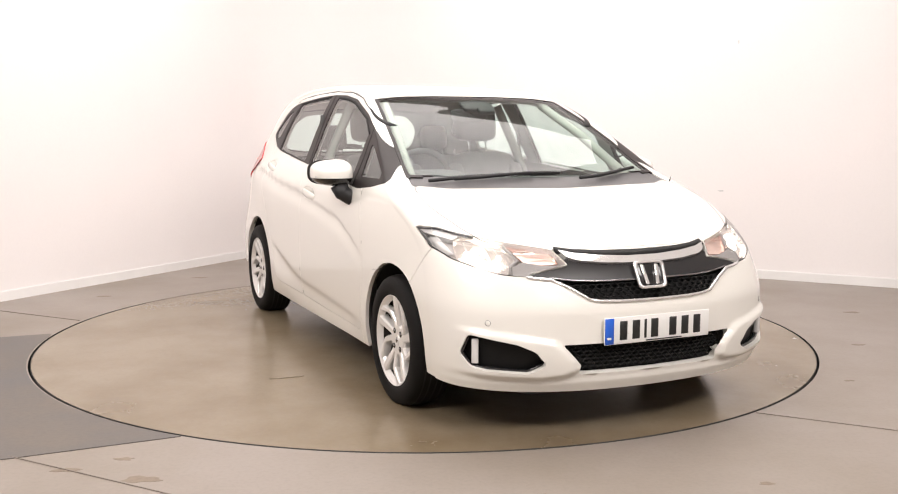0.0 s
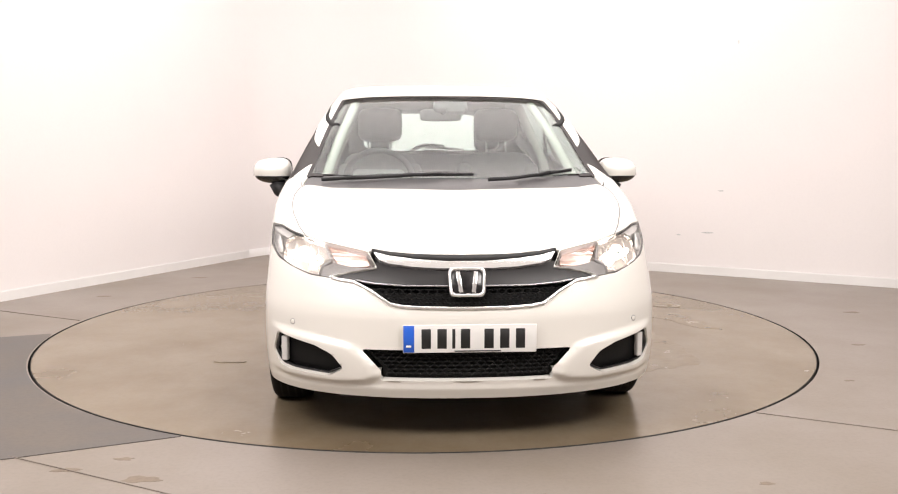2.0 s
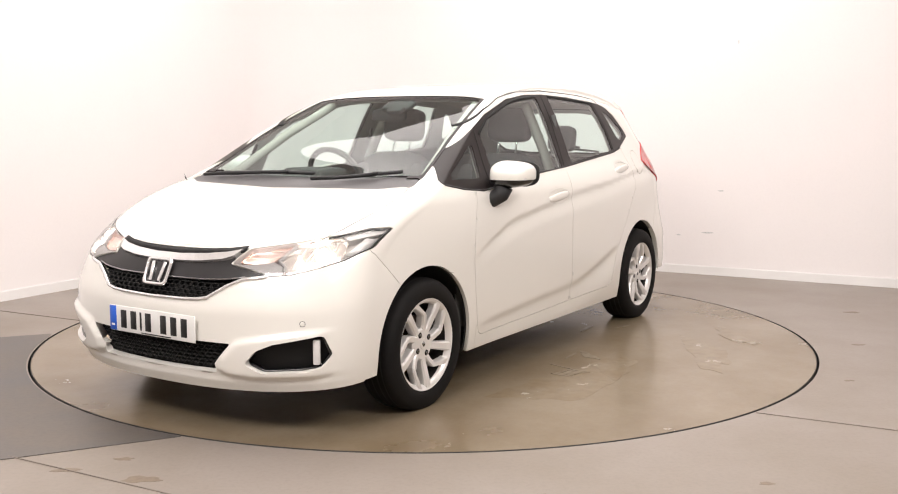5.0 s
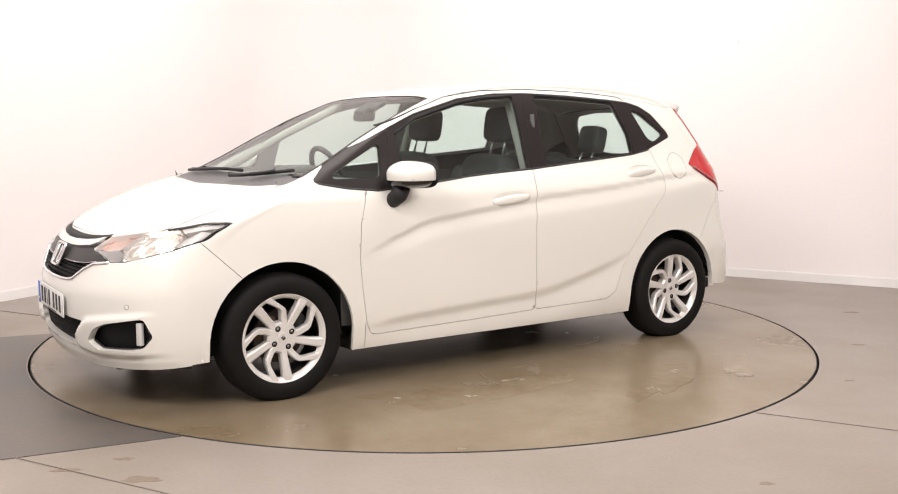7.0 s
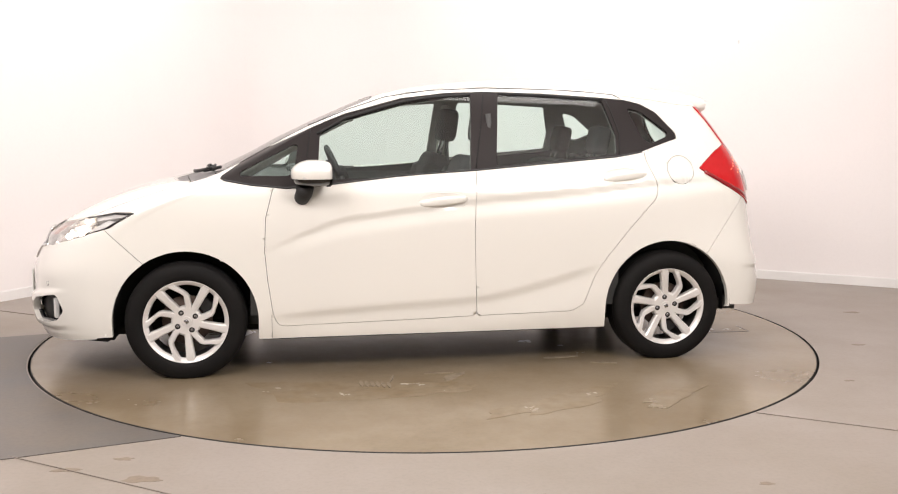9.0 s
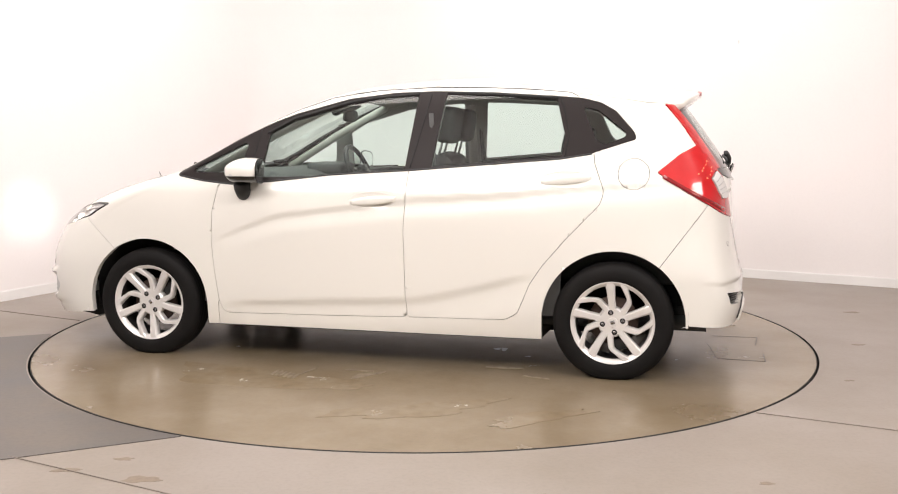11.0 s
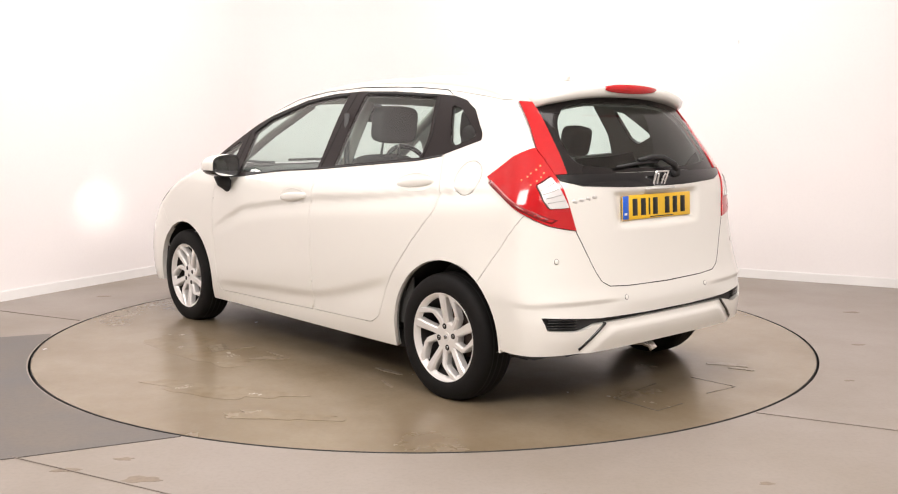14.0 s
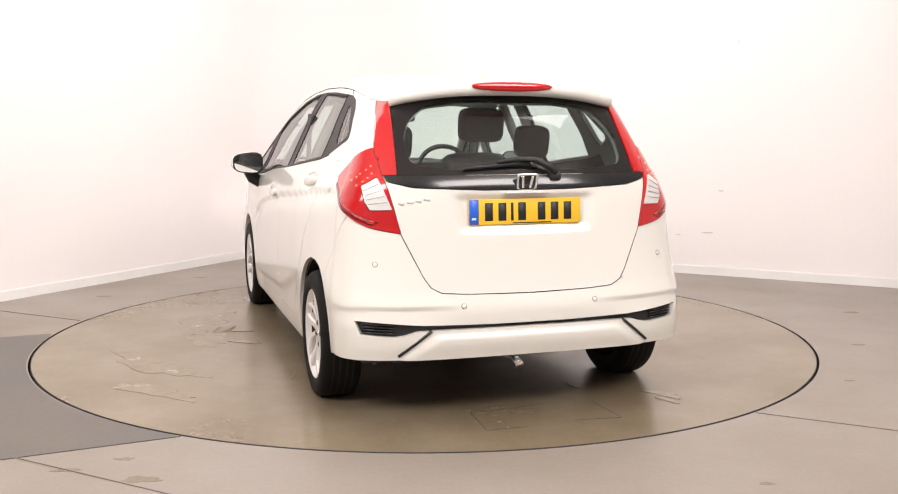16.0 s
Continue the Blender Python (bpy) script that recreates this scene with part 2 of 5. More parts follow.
def floor_mesh():
    """The floor sheet with a round well for the turntable."""
    bm = bmesh.new()
    n = 192
    poly = [p for p in (P0, P1, P2, P3)]
    inner, outer = [], []
    for i in range(n):
        a = 2 * math.pi * i / n
        d = Vector((math.cos(a), math.sin(a), 0))
        far = 1e9
        for p, q in zip(poly, poly[1:] + poly[:1]):
            e = q - p
            den = d.x * e.y - d.y * e.x
            if abs(den) > 1e-9:
                s = (p.x * e.y - p.y * e.x) / den
                u = (p.x * d.y - p.y * d.x) / den
                if s > 0 and -1e-6 <= u <= 1 + 1e-6:
                    far = min(far, s)
        inner.append(bm.verts.new(d * (RADIUS + 0.012)))
        outer.append(bm.verts.new(d * (far + 0.1)))
    for i in range(n):
        j = (i + 1) % n
        bm.faces.new((inner[i], outer[i], outer[j], inner[j]))
    return bm


tagged(finish(floor_mesh(), "floor", FLOOR, flat=True), "worn grey-brown polished concrete studio floor", "floor", kind="structure")
tagged(finish(slab([(2.4 * math.cos(a * math.pi / 32), 2.4 * math.sin(a * math.pi / 32)) for a in range(64)], -0.12, -0.061), "turntable_well", JOINT, flat=True),
       "dark well beneath the turntable", "floor", kind="structure")


# the pit's edge is near black: the gap's shade is put into its colour
gap_wall = lathe([(RADIUS + 0.0125, -0.0006), (RADIUS + 0.0125, -0.062)], 192)
gap_wall.transform(pose(0, 0, 0, 90))
tagged(finish(gap_wall, "turntable_kerb", JOINT), "edge of the turntable pit, coloured dark for the gap's shade", "floor", kind="structure")


def ring_point(a, r):
    return (r * math.cos(math.radians(a)), r * math.sin(math.radians(a)))


# darker resurfaced strip that runs from the turntable's rim to the side
strip = [(-1.00, -2.035)] + [ring_point(a, RADIUS + 0.02) for a in range(242, 180, -2)] + [(-2.28, -0.03), (-5.6, -1.30), (-5.2, -3.9)]
tagged(finish(slab(strip, 0.0, 0.003), "floor_strip", PATCH, flat=True), "darker resurfaced strip of concrete floor", "floor", kind="structure")
for a, b, w in (((1.45, -1.745), (5.2, -3.72), 0.004), ((-1.6, -2.262), (2.2, -4.4), 0.004), ((-2.25, 0.38), (-3.05, 0.80), 0.006)):
    d = (Vector(b) - Vector(a)).normalized()
    s = Vector((-d.y, d.x)) * w / 2
    tagged(finish(slab([Vector(a) - s, Vector(b) - s, Vector(b) + s, Vector(a) + s], 0, 0.0035), "floor_joint", SEAM, flat=True),
           "narrow joint line in the concrete floor", "floor joint", kind="structure")

# old stains on the floor
stain_rnd = random.Random(11)
for cx, cy, w in ((-1.32, -2.42, .05), (-1.02, -2.52, .07), (-1.15, -2.30, .04), (2.1, -1.2, .03), (2.5, -.4, .04), (1.2, -2.6, .03), (-2.4, 1.3, .05), (2.9, .6, .05), (-1.9, 2.2, .06), (1.9, -2.4, .025), (.4, -2.7, .03)):
    pts = [(cx + w * math.cos(q) * stain_rnd.uniform(.6, 1.3), cy + .45 * w * math.sin(q) * stain_rnd.uniform(.6, 1.3)) for q in (2 * math.pi * i / 14 for i in range(14))]
    tagged(finish(slab(pts, 0, 0.0008), "floor_stain", STAIN, flat=True), "small brown stain on the concrete floor", "floor stain", kind="structure")

# the turntable, which turns with the car
turntable = tagged(new("turntable"), "round concrete-topped car turntable flush with the floor", "turntable")
disc = bmesh.new()
bmesh.ops.create_cone(disc, cap_ends=True, segments=192, radius1=RADIUS, radius2=RADIUS, depth=0.05)
bmesh.ops.bevel(disc, geom=[e for e in disc.edges if e.verts[0].co.z > 0 and e.verts[1].co.z > 0], offset=0.004, segments=2, affect="EDGES")
disc.transform(Matrix.Translation((0, 0, -0.025)))
disc.transform(Matrix.Translation(Vector((-0.090, -0.078, 0))))
part("deck", disc, TABLE, turntable, flat=True)
# dark collar round the deck, added so that the gap reads as shaded
edge = lathe([(RADIUS - 0.002, 0.0005), (RADIUS + 0.0015, -0.001), (RADIUS + 0.0015, -0.05)], 192)
edge.transform(Matrix.Translation((-0.090, -0.078, 0)) @ pose(0, 0, 0, 90))
part("gap_collar", edge, JOINT, turntable, "collar coloured dark for the gap's shade")

# ---- the shape of the body ----

def pchip(xs, ys):
    """A smooth curve through stations, with no overshoot."""
    xs, ys = np.asarray(xs, float), np.asarray(ys, float)
    h, d = np.diff(xs), np.diff(ys) / np.diff(xs)
    m = np.zeros_like(ys)
    m[0], m[-1] = d[0], d[-1]
    for i in range(1, len(xs) - 1):
        if d[i - 1] * d[i] > 0:
            w1, w2 = 2 * h[i] + h[i - 1], h[i] + 2 * h[i - 1]
            m[i] = (w1 + w2) / (w1 / d[i - 1] + w2 / d[i])
    def f(x):
        x = np.clip(np.asarray(x, float), xs[0], xs[-1])
        i = np.clip(np.searchsorted(xs, x) - 1, 0, len(h) - 1)
        t = (x - xs[i]) / h[i]
        return ((1 + 2 * t) * (1 - t) ** 2 * ys[i] + t * (1 - t) ** 2 * h[i] * m[i]
                + t * t * (3 - 2 * t) * ys[i + 1] + t * t * (t - 1) * h[i] * m[i + 1])
    return f

half_z = pchip([.15, .22, .30, .40, .55, .75, .90, .98, 1.05, 1.2, 1.3, 1.4, 1.46, 1.52],
               [.808, .826, .836, .840, .842, .845, .834, .806, .770, .702, .655, .600, .560, .52])
taper = pchip([-2.1, -1.9, -1.7, -1.5, -1.2, -.8, 0, .8, 1.2, 1.5, 1.7, 1.9, 2.2],
              [.18, .11, .066, .043, .02, .005, 0, .0, .008, .026, .046, .09, .2])
crease = pchip([-1.7, -1.2, -.72, -.21, .19, .48, .65, .88, 1.1], [.98, .957, .914, .874, .824, .784, .730, .633, .54])
low_crease = pchip([-1.1, -.91, -.57, -.21, .19, .83, 1.0], [.60, .544, .446, .372, .350, .313, .30])

def smooth(a, b, x):
    t = np.clip((x - a) / (b - a), 0, 1)
    return t * t * (3 - 2 * t)

def side(x, z):
    """Half width of the body at length x and height z."""
    y = half_z(z) - taper(x) * (.30 + .70 * smooth(.50, .80, z))
    fade = smooth(.95, .55, x) * smooth(-1.62, -1.3, x)
    d = crease(x) - z
    y = y - .011 * fade * smooth(-.004, .008, d) * smooth(.10, .008, d)
    fade = smooth(.9, .6, x) * smooth(-.95, -.7, x)
    d = low_crease(x) - z
    y = y - .012 * fade * smooth(-.003, .035, d) * smooth(.20, .035, d)
    return y

# stations from under the nose over the roof to under the tail:
# edge x, edge z, centre x, centre z, roundness, foot x
NOSE = (
    (1.64, .215, 2.05, .185, 2.25, 1.64),
    (1.66, .30, 2.085, .27, 2.3, 1.60),
    (1.66, .40, 2.095, .38, 2.35, 1.56),
    (1.64, .52, 2.095, .50, 2.35, 1.52),
    (1.60, .63, 2.065, .60, 2.35, 1.48),
    (1.54, .73, 2.02, .68, 2.35, 1.43),
    (1.46, .80, 1.96, .735, 2.35, 1.36),
    (1.38, .845, 1.86, .795, 2.4, 1.28),
    (1.26, .895, 1.66, .885, 2.6, 1.18),
    (1.12, .955, 1.42, .955, 2.7, 1.06))
CABIN = (
    (1.02, 1.005, 1.235, .988, 2.8, .98),
    (.93, 1.065, 1.06, 1.054, 2.9, .90),
    (.70, 1.20, .78, 1.200, 3.0, .70),
    (.45, 1.325, .50, 1.331, 3.0, .46),
    (.22, 1.405, .27, 1.425, 3.2, .24),
    (0, 1.448, .03, 1.475, 3.4, 0),
    (-.4, 1.472, -.4, 1.512, 3.4, -.38),
    (-.8, 1.465, -.8, 1.520, 3.4, -.76),
    (-1.1, 1.440, -1.15, 1.495, 3.3, -1.04),
    (-1.3, 1.408, -1.42, 1.458, 3.0, -1.20))
TAIL = (
    (-1.40, 1.372, -1.545, 1.412, 2.8, -1.28),
    (-1.45, 1.30, -1.63, 1.32, 2.8, -1.33),
    (-1.50, 1.20, -1.72, 1.20, 2.8, -1.37),
    (-1.55, 1.10, -1.80, 1.08, 2.8, -1.41),
    (-1.575, 1.00, -1.84, .99, 2.9, -1.44),
    (-1.59, .88, -1.85, .88, 2.9, -1.48),
    (-1.60, .74, -1.865, .72, 3.1, -1.52),
    (-1.61, .60, -1.89, .57, 3.2, -1.55),
    (-1.62, .48, -1.915, .46, 3.4, -1.58),
    (-1.63, .37, -1.91, .35, 3.4, -1.61),
    (-1.63, .285, -1.89, .275, 3.5, -1.63))
ST = np.array(NOSE + CABIN + TAIL)

def body_grid(ns=400, nb=56, nd=80):
    """Half of the body as a grid of places: rows round the length, columns from the middle over the edge down the side."""
    k = np.arange(len(ST))
    step = np.hypot(np.diff(ST[:, 2]), np.diff(ST[:, 3]))
    pos = np.concatenate([[0], np.cumsum(step)])
    dense = np.interp(np.linspace(0, 1, 200), [0, .16, .24, .62, .70, 1], [2.2, 2.2, 1, 1, 2.2, 2.2])
    run = np.concatenate([[0], np.cumsum((dense[1:] + dense[:-1]) / 2)])
    s = pos[-1] * np.interp(np.linspace(0, run[-1], ns), run, np.linspace(0, 1, 200))
    ex, ez, px, pz, n, fx = (pchip(pos, ST[:, i])(s)[:, None] for i in range(6))
    ey = side(ex, ez)
    u = np.linspace(0, 1, nb)[None, ::-1]
    a = n / 2
    th = np.pi / 2 * u ** a / (u ** a + (1 - u) ** a)
    q, c = np.sin(th) ** (2 / n), np.maximum(np.cos(th), 0) ** (2 / n)
    c[:, 0] = 0
    band = np.stack([ex + (px - ex) * q, ey * c, ez + (pz - ez) * q], 2)
    w = np.linspace(0, 1, nd + 1)[None, 1:]
    x, z = ex + (fx - ex) * w, ez + (.185 - ez) * w
    flank = np.stack([x, side(x, z), z], 2)
    return np.concatenate([band, flank], 1)

# ---- the car's body ----
def place_in(p, poly):
    inside, j = False, len(poly) - 1
    for i in range(len(poly)):
        (xi, yi), (xj, yj) = poly[i], poly[j]
        if (yi > p[1]) != (yj > p[1]) and p[0] < (xj - xi) * (p[1] - yi) / (yj - yi) + xi:
            inside = not inside
        j = i
    return inside


def rounded(poly, r=0.012, seg=3):
    """An outline with its corners rounded."""
    out, n = [], len(poly)
    for i in range(n):
        a, b, c = Vector(poly[i - 1]), Vector(poly[i]), Vector(poly[(i + 1) % n])
        u, w = a - b, c - b
        k = min(r, u.length * 0.45, w.length * 0.45)
        p, q = b + u.normalized() * k, b + w.normalized() * k
        if u.normalized().dot(w.normalized()) < -0.97:
            out.append(tuple(b))
            continue
        for s in range(seg + 1):
            t = s / seg
            out.append(tuple(p * (1 - t) ** 2 + b * 2 * t * (1 - t) + q * t * t))
    return out


AXES = {"S": (0, 2), "F": (1, 2), "R": (1, 2), "T": (0, 1)}
master = bmesh.new()
ID = master.faces.layers.int.new("id")
grid = body_grid()
rows, cols = grid.shape[:2]
gv = [[master.verts.new(grid[i, j]) for j in range(cols)] for i in range(rows)]
for i in range(rows - 1):
    for j in range(cols - 1):
        master.faces.new((gv[i][j], gv[i][j + 1], gv[i + 1][j + 1], gv[i + 1][j]))
master.normal_update()
probe = min(master.faces, key=lambda f: (f.calc_center_median() - Vector((0, 0.84, 0.5))).length)
if probe.normal.y < 0:
    bmesh.ops.reverse_faces(master, faces=master.faces[:])
del gv
from_ids = []


def claim(name, poly, view, keep, among=(0,)):
    """Cut an outline into the body and give what lies inside it to a panel."""
    from_ids.append(name)
    me = len(from_ids)
    a, b = AXES[view]
    x0, x1 = min(p[0] for p in poly) - 0.03, max(p[0] for p in poly) + 0.03
    y0, y1 = min(p[1] for p in poly) - 0.03, max(p[1] for p in poly) + 0.03
    pool = []
    for f in master.faces:
        if f[ID] in among:
            c = f.calc_center_median()
            if x0 < c[a] < x1 and y0 < c[b] < y1 and keep(c):
                pool.append(f)
    for i in range(len(poly)):
        p, q = poly[i - 1], poly[i]
        lx, hx, ly, hy = min(p[0], q[0]), max(p[0], q[0]), min(p[1], q[1]), max(p[1], q[1])
        near = []
        for f in pool:
            vs = [v.co for v in f.verts]
            if (max(v[a] for v in vs) >= lx and min(v[a] for v in vs) <= hx and max(v[b] for v in vs) >= ly and min(v[b] for v in vs) <= hy):
                near.append(f)
        if not near:
            continue
        co, no = Vector((0, 0, 0)), Vector((0, 0, 0))
        co[a], co[b] = p
        no[a], no[b] = -(q[1] - p[1]), q[0] - p[0]
        if no.length < 1e-7:
            continue
        geom = set(near)
        for f in near:
            geom.update(f.edges)
            geom.update(f.verts)
        r = bmesh.ops.bisect_plane(master, geom=list(geom), plane_co=co, plane_no=no.normalized(), dist=8e-4)
        seen = set(pool)
        pool = [f for f in pool if f.is_valid] + [f for f in r["geom"] if isinstance(f, bmesh.types.BMFace) and f not in seen]
    for f in pool:
        c = f.calc_center_median()
        if f[ID] in among and place_in((c[a], c[b]), poly):
            f[ID] = me
    return me


def drop_crumbs(bm, least=2e-4):
    """Leave out loose crumbs of a panel that the cuts left over."""
    seen, crumbs = set(), []
    for f in bm.faces:
        if f in seen:
            continue
        stack, island = [f], []
        seen.add(f)
        while stack:
            g = stack.pop()
            island.append(g)
            for e in g.edges:
                for h in e.link_faces:
                    if h not in seen:
                        seen.add(h)
                        stack.append(h)
        if sum(g.calc_area() for g in island) < least:
            crumbs += island
    if crumbs:
        bmesh.ops.delete(bm, geom=crumbs, context="FACES")


def panel(names, gap=0.0014, depth=0.018, whole=False, shift=0.0, flange=True, form=None):
    """The faces of the named panels as a mesh of their own, with an open gap round it and turned-in edges. shift: inwards."""
    ids = {from_ids.index(n) + 1 if n else 0 for n in names}
    bm = bmesh.new()
    made = {}
    for f in master.faces:
        if f[ID] in ids:
            vs = []
            for v in f.verts:
                if v.index not in made:
                    made[v.index] = bm.verts.new(v.co)
                vs.append(made[v.index])
            bm.faces.new(vs)
    seam = [v for v in bm.verts if abs(v.co.y) < 1e-4]
    bmesh.ops.remove_doubles(bm, verts=[v for v in bm.verts if abs(v.co.y) >= 1e-4], dist=0.0012)
    for v in seam:
        if v.is_valid:
            v.co.y = 0
    drop_crumbs(bm)
    bm.normal_update()
    if form:
        for v in bm.verts:
            v.co.x += form(v.co)
        bm.normal_update()
    if shift:
        for v in bm.verts:
            n = v.normal.copy()
            if abs(v.co.y) < 1e-4:
                n.y = 0
            v.co -= n * shift
        bm.normal_update()
    rim = [e for e in bm.edges if len(e.link_faces) == 1 and not all(abs(v.co.y) < 1e-4 for v in e.verts)]
    if gap:
        move = {}
        for e in rim:
            d = (e.verts[1].co - e.verts[0].co).normalized()
            u = e.link_faces[0].calc_center_median() - e.verts[0].co
            u = (u - d * u.dot(d)).normalized()
            for v in e.verts:
                move.setdefault(v, []).append(u)
        for v, us in move.items():
            s = sum(us, Vector())
            if abs(v.co.y) < 1e-4:
                s.y = 0
            if s.length > 1e-6:
                v.co += s.normalized() * gap
    if flange and depth:
        inner = {}
        for e in rim:
            for v in e.verts:
                if v not in inner:
                    n = v.normal.copy()
                    if abs(v.co.y) < 1e-4:
                        n.y = 0
                    inner[v] = bm.verts.new(v.co - n * depth)
        for e in rim:
            f = e.link_faces[0]
            p, q = e.verts
            i = list(f.verts).index(p)
            if f.verts[(i + 1) % len(f.verts)] is not q:
                p, q = q, p
            bm.faces.new((q, p, inner[p], inner[q]))
            e.smooth = False
    if whole:
        other = mirrored(bm)
        bm = join(bm, other)
        bmesh.ops.remove_doubles(bm, verts=[v for v in bm.verts if abs(v.co.y) < 1e-4], dist=1e-4)
    return bm


def circle(cx, cy, r, n=40, a0=0, a1=360):
    return [(cx + r * math.cos(math.radians(a0 + (a1 - a0) * i / n)), cy + r * math.sin(math.radians(a0 + (a1 - a0) * i / n))) for i in range(n + (a1 - a0 < 360))]


flank = lambda c: c.y > 0.42
nose = lambda c: c.x > 1.44
tail = lambda c: c.x < -1.30
AXLE_F, AXLE_R, HUB_Z = 1.264, -1.265, 0.296

claim("arch_front", [(AXLE_F + 0.352, 0.10)] + circle(AXLE_F, 0.288, 0.352, 36, 0, 180) + [(AXLE_F - 0.352, 0.10)], "S", flank)
claim("arch_rear", [(AXLE_R + 0.352, 0.10)] + circle(AXLE_R, 0.292, 0.352, 36, 0, 180) + [(AXLE_R - 0.352, 0.10)], "S", flank)
claim("below_tail", [(-1.56, .274), (-2.2, .274), (-2.2, .05), (-1.56, .05)], "S", tail)
claim("below_nose", [(1.45, .224), (1.60, .220), (1.69, .2165), (1.69, .05), (1.45, .05)], "S", nose)
# nose
claim("fog_bay", rounded([(.757, .430), (.776, .352), (.748, .299), (.70, .288), (.547, .277), (.486, .310), (.532, .366), (.60, .396)], .015), "F", nose)
claim("lower_grille", rounded([(-.1, .386), (.412, .387), (.334, .302), (.340, .264), (-.1, .262)], .010), "F", nose)
claim("headlight", rounded([(.815, .833), (.765, .833), (.700, .812), (.655, .802), (.568, .783), (.392, .753), (.356, .700), (.425, .686), (.50, .672), (.535, .656), (.62, .664), (.70, .690), (.762, .716), (.808, .758)], .010), "F", lambda c: c.x > 1.475)
claim("grille", rounded([(-.1, .742), (.215, .746), (.386, .755), (.350, .698), (.425, .684), (.50, .668), (.535, .654), (.500, .646), (.441, .640), (.372, .608), (.300, .561), (.250, .553), (.173, .549), (-.1, .546)], .006), "F", nose)
claim("front_bumper", [(1.64, .75), (1.462, .582), (1.50, .14), (2.2, .14), (2.2, .752), (1.8, .752)], "S", lambda c: c.x > 1.4 and c.z < .76)
claim("bonnet", rounded([(2.1, -.1), (2.1, .42), (1.90, .50), (1.76, .640), (1.66, .683), (1.54, .718), (1.44, .733), (1.34, .732), (1.25, .715), (1.205, .69), (1.235, .64), (1.285, .575), (1.335, .35), (1.365, .12), (1.368, -.1)], .03), "T", lambda c: c.z > .72)
# glass house
claim("windscreen", rounded([(.285, -.1), (.287, .20), (.30, .42), (.322, .546), (.60, .594), (1.082, .676), (1.13, .45), (1.16, .2), (1.168, -.1)], .02), "T", lambda c: c.z > .95 and c.x > .2)
claim("screen_trim", [(.278, -.1), (.280, .20), (.293, .43), (.312, .560), (.60, .613), (1.105, .697), (1.15, .60), (1.3, .2), (1.3, -.1)], "T", lambda c: c.z > .95 and c.x > .2 and c.x < 1.11)
claim("cowl", [(1.10, -.1), (1.06, .60), (1.105, .690), (1.19, .705), (1.215, .70), (1.29, .585), (1.38, -.1)], "T", lambda c: c.z > .9 and c.x > .9)
claim("quarter_glass_front", rounded([(.985, 1.008), (.985, 1.030), (.72, 1.163), (.698, 1.160), (.722, 1.035), (.745, 1.008)], .02), "S", flank)
claim("front_door_glass", rounded([(.605, .985), (.585, 1.215), (.457, 1.287), (.157, 1.372), (.0, 1.398), (-.218, 1.415), (-.185, 1.030), (.18, 1.000)], .014), "S", flank)
claim("rear_door_glass", rounded([(-.325, 1.050), (-.368, 1.421), (-.62, 1.412), (-.95, 1.392), (-1.0, 1.215), (-.992, 1.108), (-.577, 1.072)], .014), "S", flank)
claim("quarter_glass_rear", rounded([(-1.085, 1.355), (-1.16, 1.338), (-1.305, 1.225), (-1.30, 1.205), (-1.20, 1.165), (-1.155, 1.190)], .02), "S", flank)
DLO = rounded([(1.085, .992), (.93, .966), (.76, .950), (.53, .968), (.18, 1.008), (-.227, 1.033), (-.577, 1.063), (-.986, 1.097), (-1.14, 1.122), (-1.355, 1.192), (-1.345, 1.225), (-1.25, 1.332), (-1.17, 1.376), (-1.08, 1.398), (-.941, 1.410), (-.619, 1.430), (-.304, 1.438), (-.087, 1.430), (.157, 1.400), (.457, 1.317), (.62, 1.252), (.753, 1.191), (.929, 1.111), (1.08, 1.008)], .012)
claim("window_surround", DLO, "S", flank)
# doors
claim("front_door", rounded([(.832, .93), (.866, .80), (.874, .633), (.862, .489), (.838, .313), (.814, .258), (.775, .250), (.194, .260), (-.2135, .271), (-.2055, .366), (-.1955, .726), (-.2045, .889), (-.2135, 1.06), (.4, 1.06), (.8, 1.0)], .03), "S", flank)
claim("rear_door", rounded([(-.2135, 1.06), (-.2045, .889), (-.1955, .726), (-.2055, .366), (-.2135, .271), (-.726, .281), (-.789, .316), (-.850, .468), (-.912, .562), (-1.036, .709), (-1.190, .872), (-1.208, .936), (-1.156, 1.073), (-1.145, 1.16)], .02), "S", flank)
# tail
claim("rear_glass", rounded([(-.1, 1.366), (.225, 1.364), (.395, 1.342), (.470, 1.280), (.506, 1.20), (.503, 1.115), (.470, 1.086), (.298, 1.068), (-.1, 1.064)], .03), "R", tail)
claim("glass_border", rounded([(-.1, 1.396), (.28, 1.386), (.528, 1.358), (.556, 1.0475), (-.1, 1.0475)], .008), "R", tail)
claim("tail_lamp_upper", rounded([(.528, 1.3605), (.574, 1.364), (.600, 1.255), (.628, 1.152), (.614, 1.044), (.5555, 1.0475)], .004), "R", tail)
claim("garnish", rounded([(-.1, 1.0465), (.611, 1.0465), (.600, 1.020), (.50, .996), (.20, .983), (-.1, .981)], .008), "R", tail)
claim("tailgate", rounded([(-.1, 1.412), (.30, 1.402), (.577, 1.366), (.630, 1.152), (.612, 1.043), (.553, .797), (.470, .625), (.440, .580), (.395, .556), (.28, .548), (-.1, .542)], .012), "R", tail)
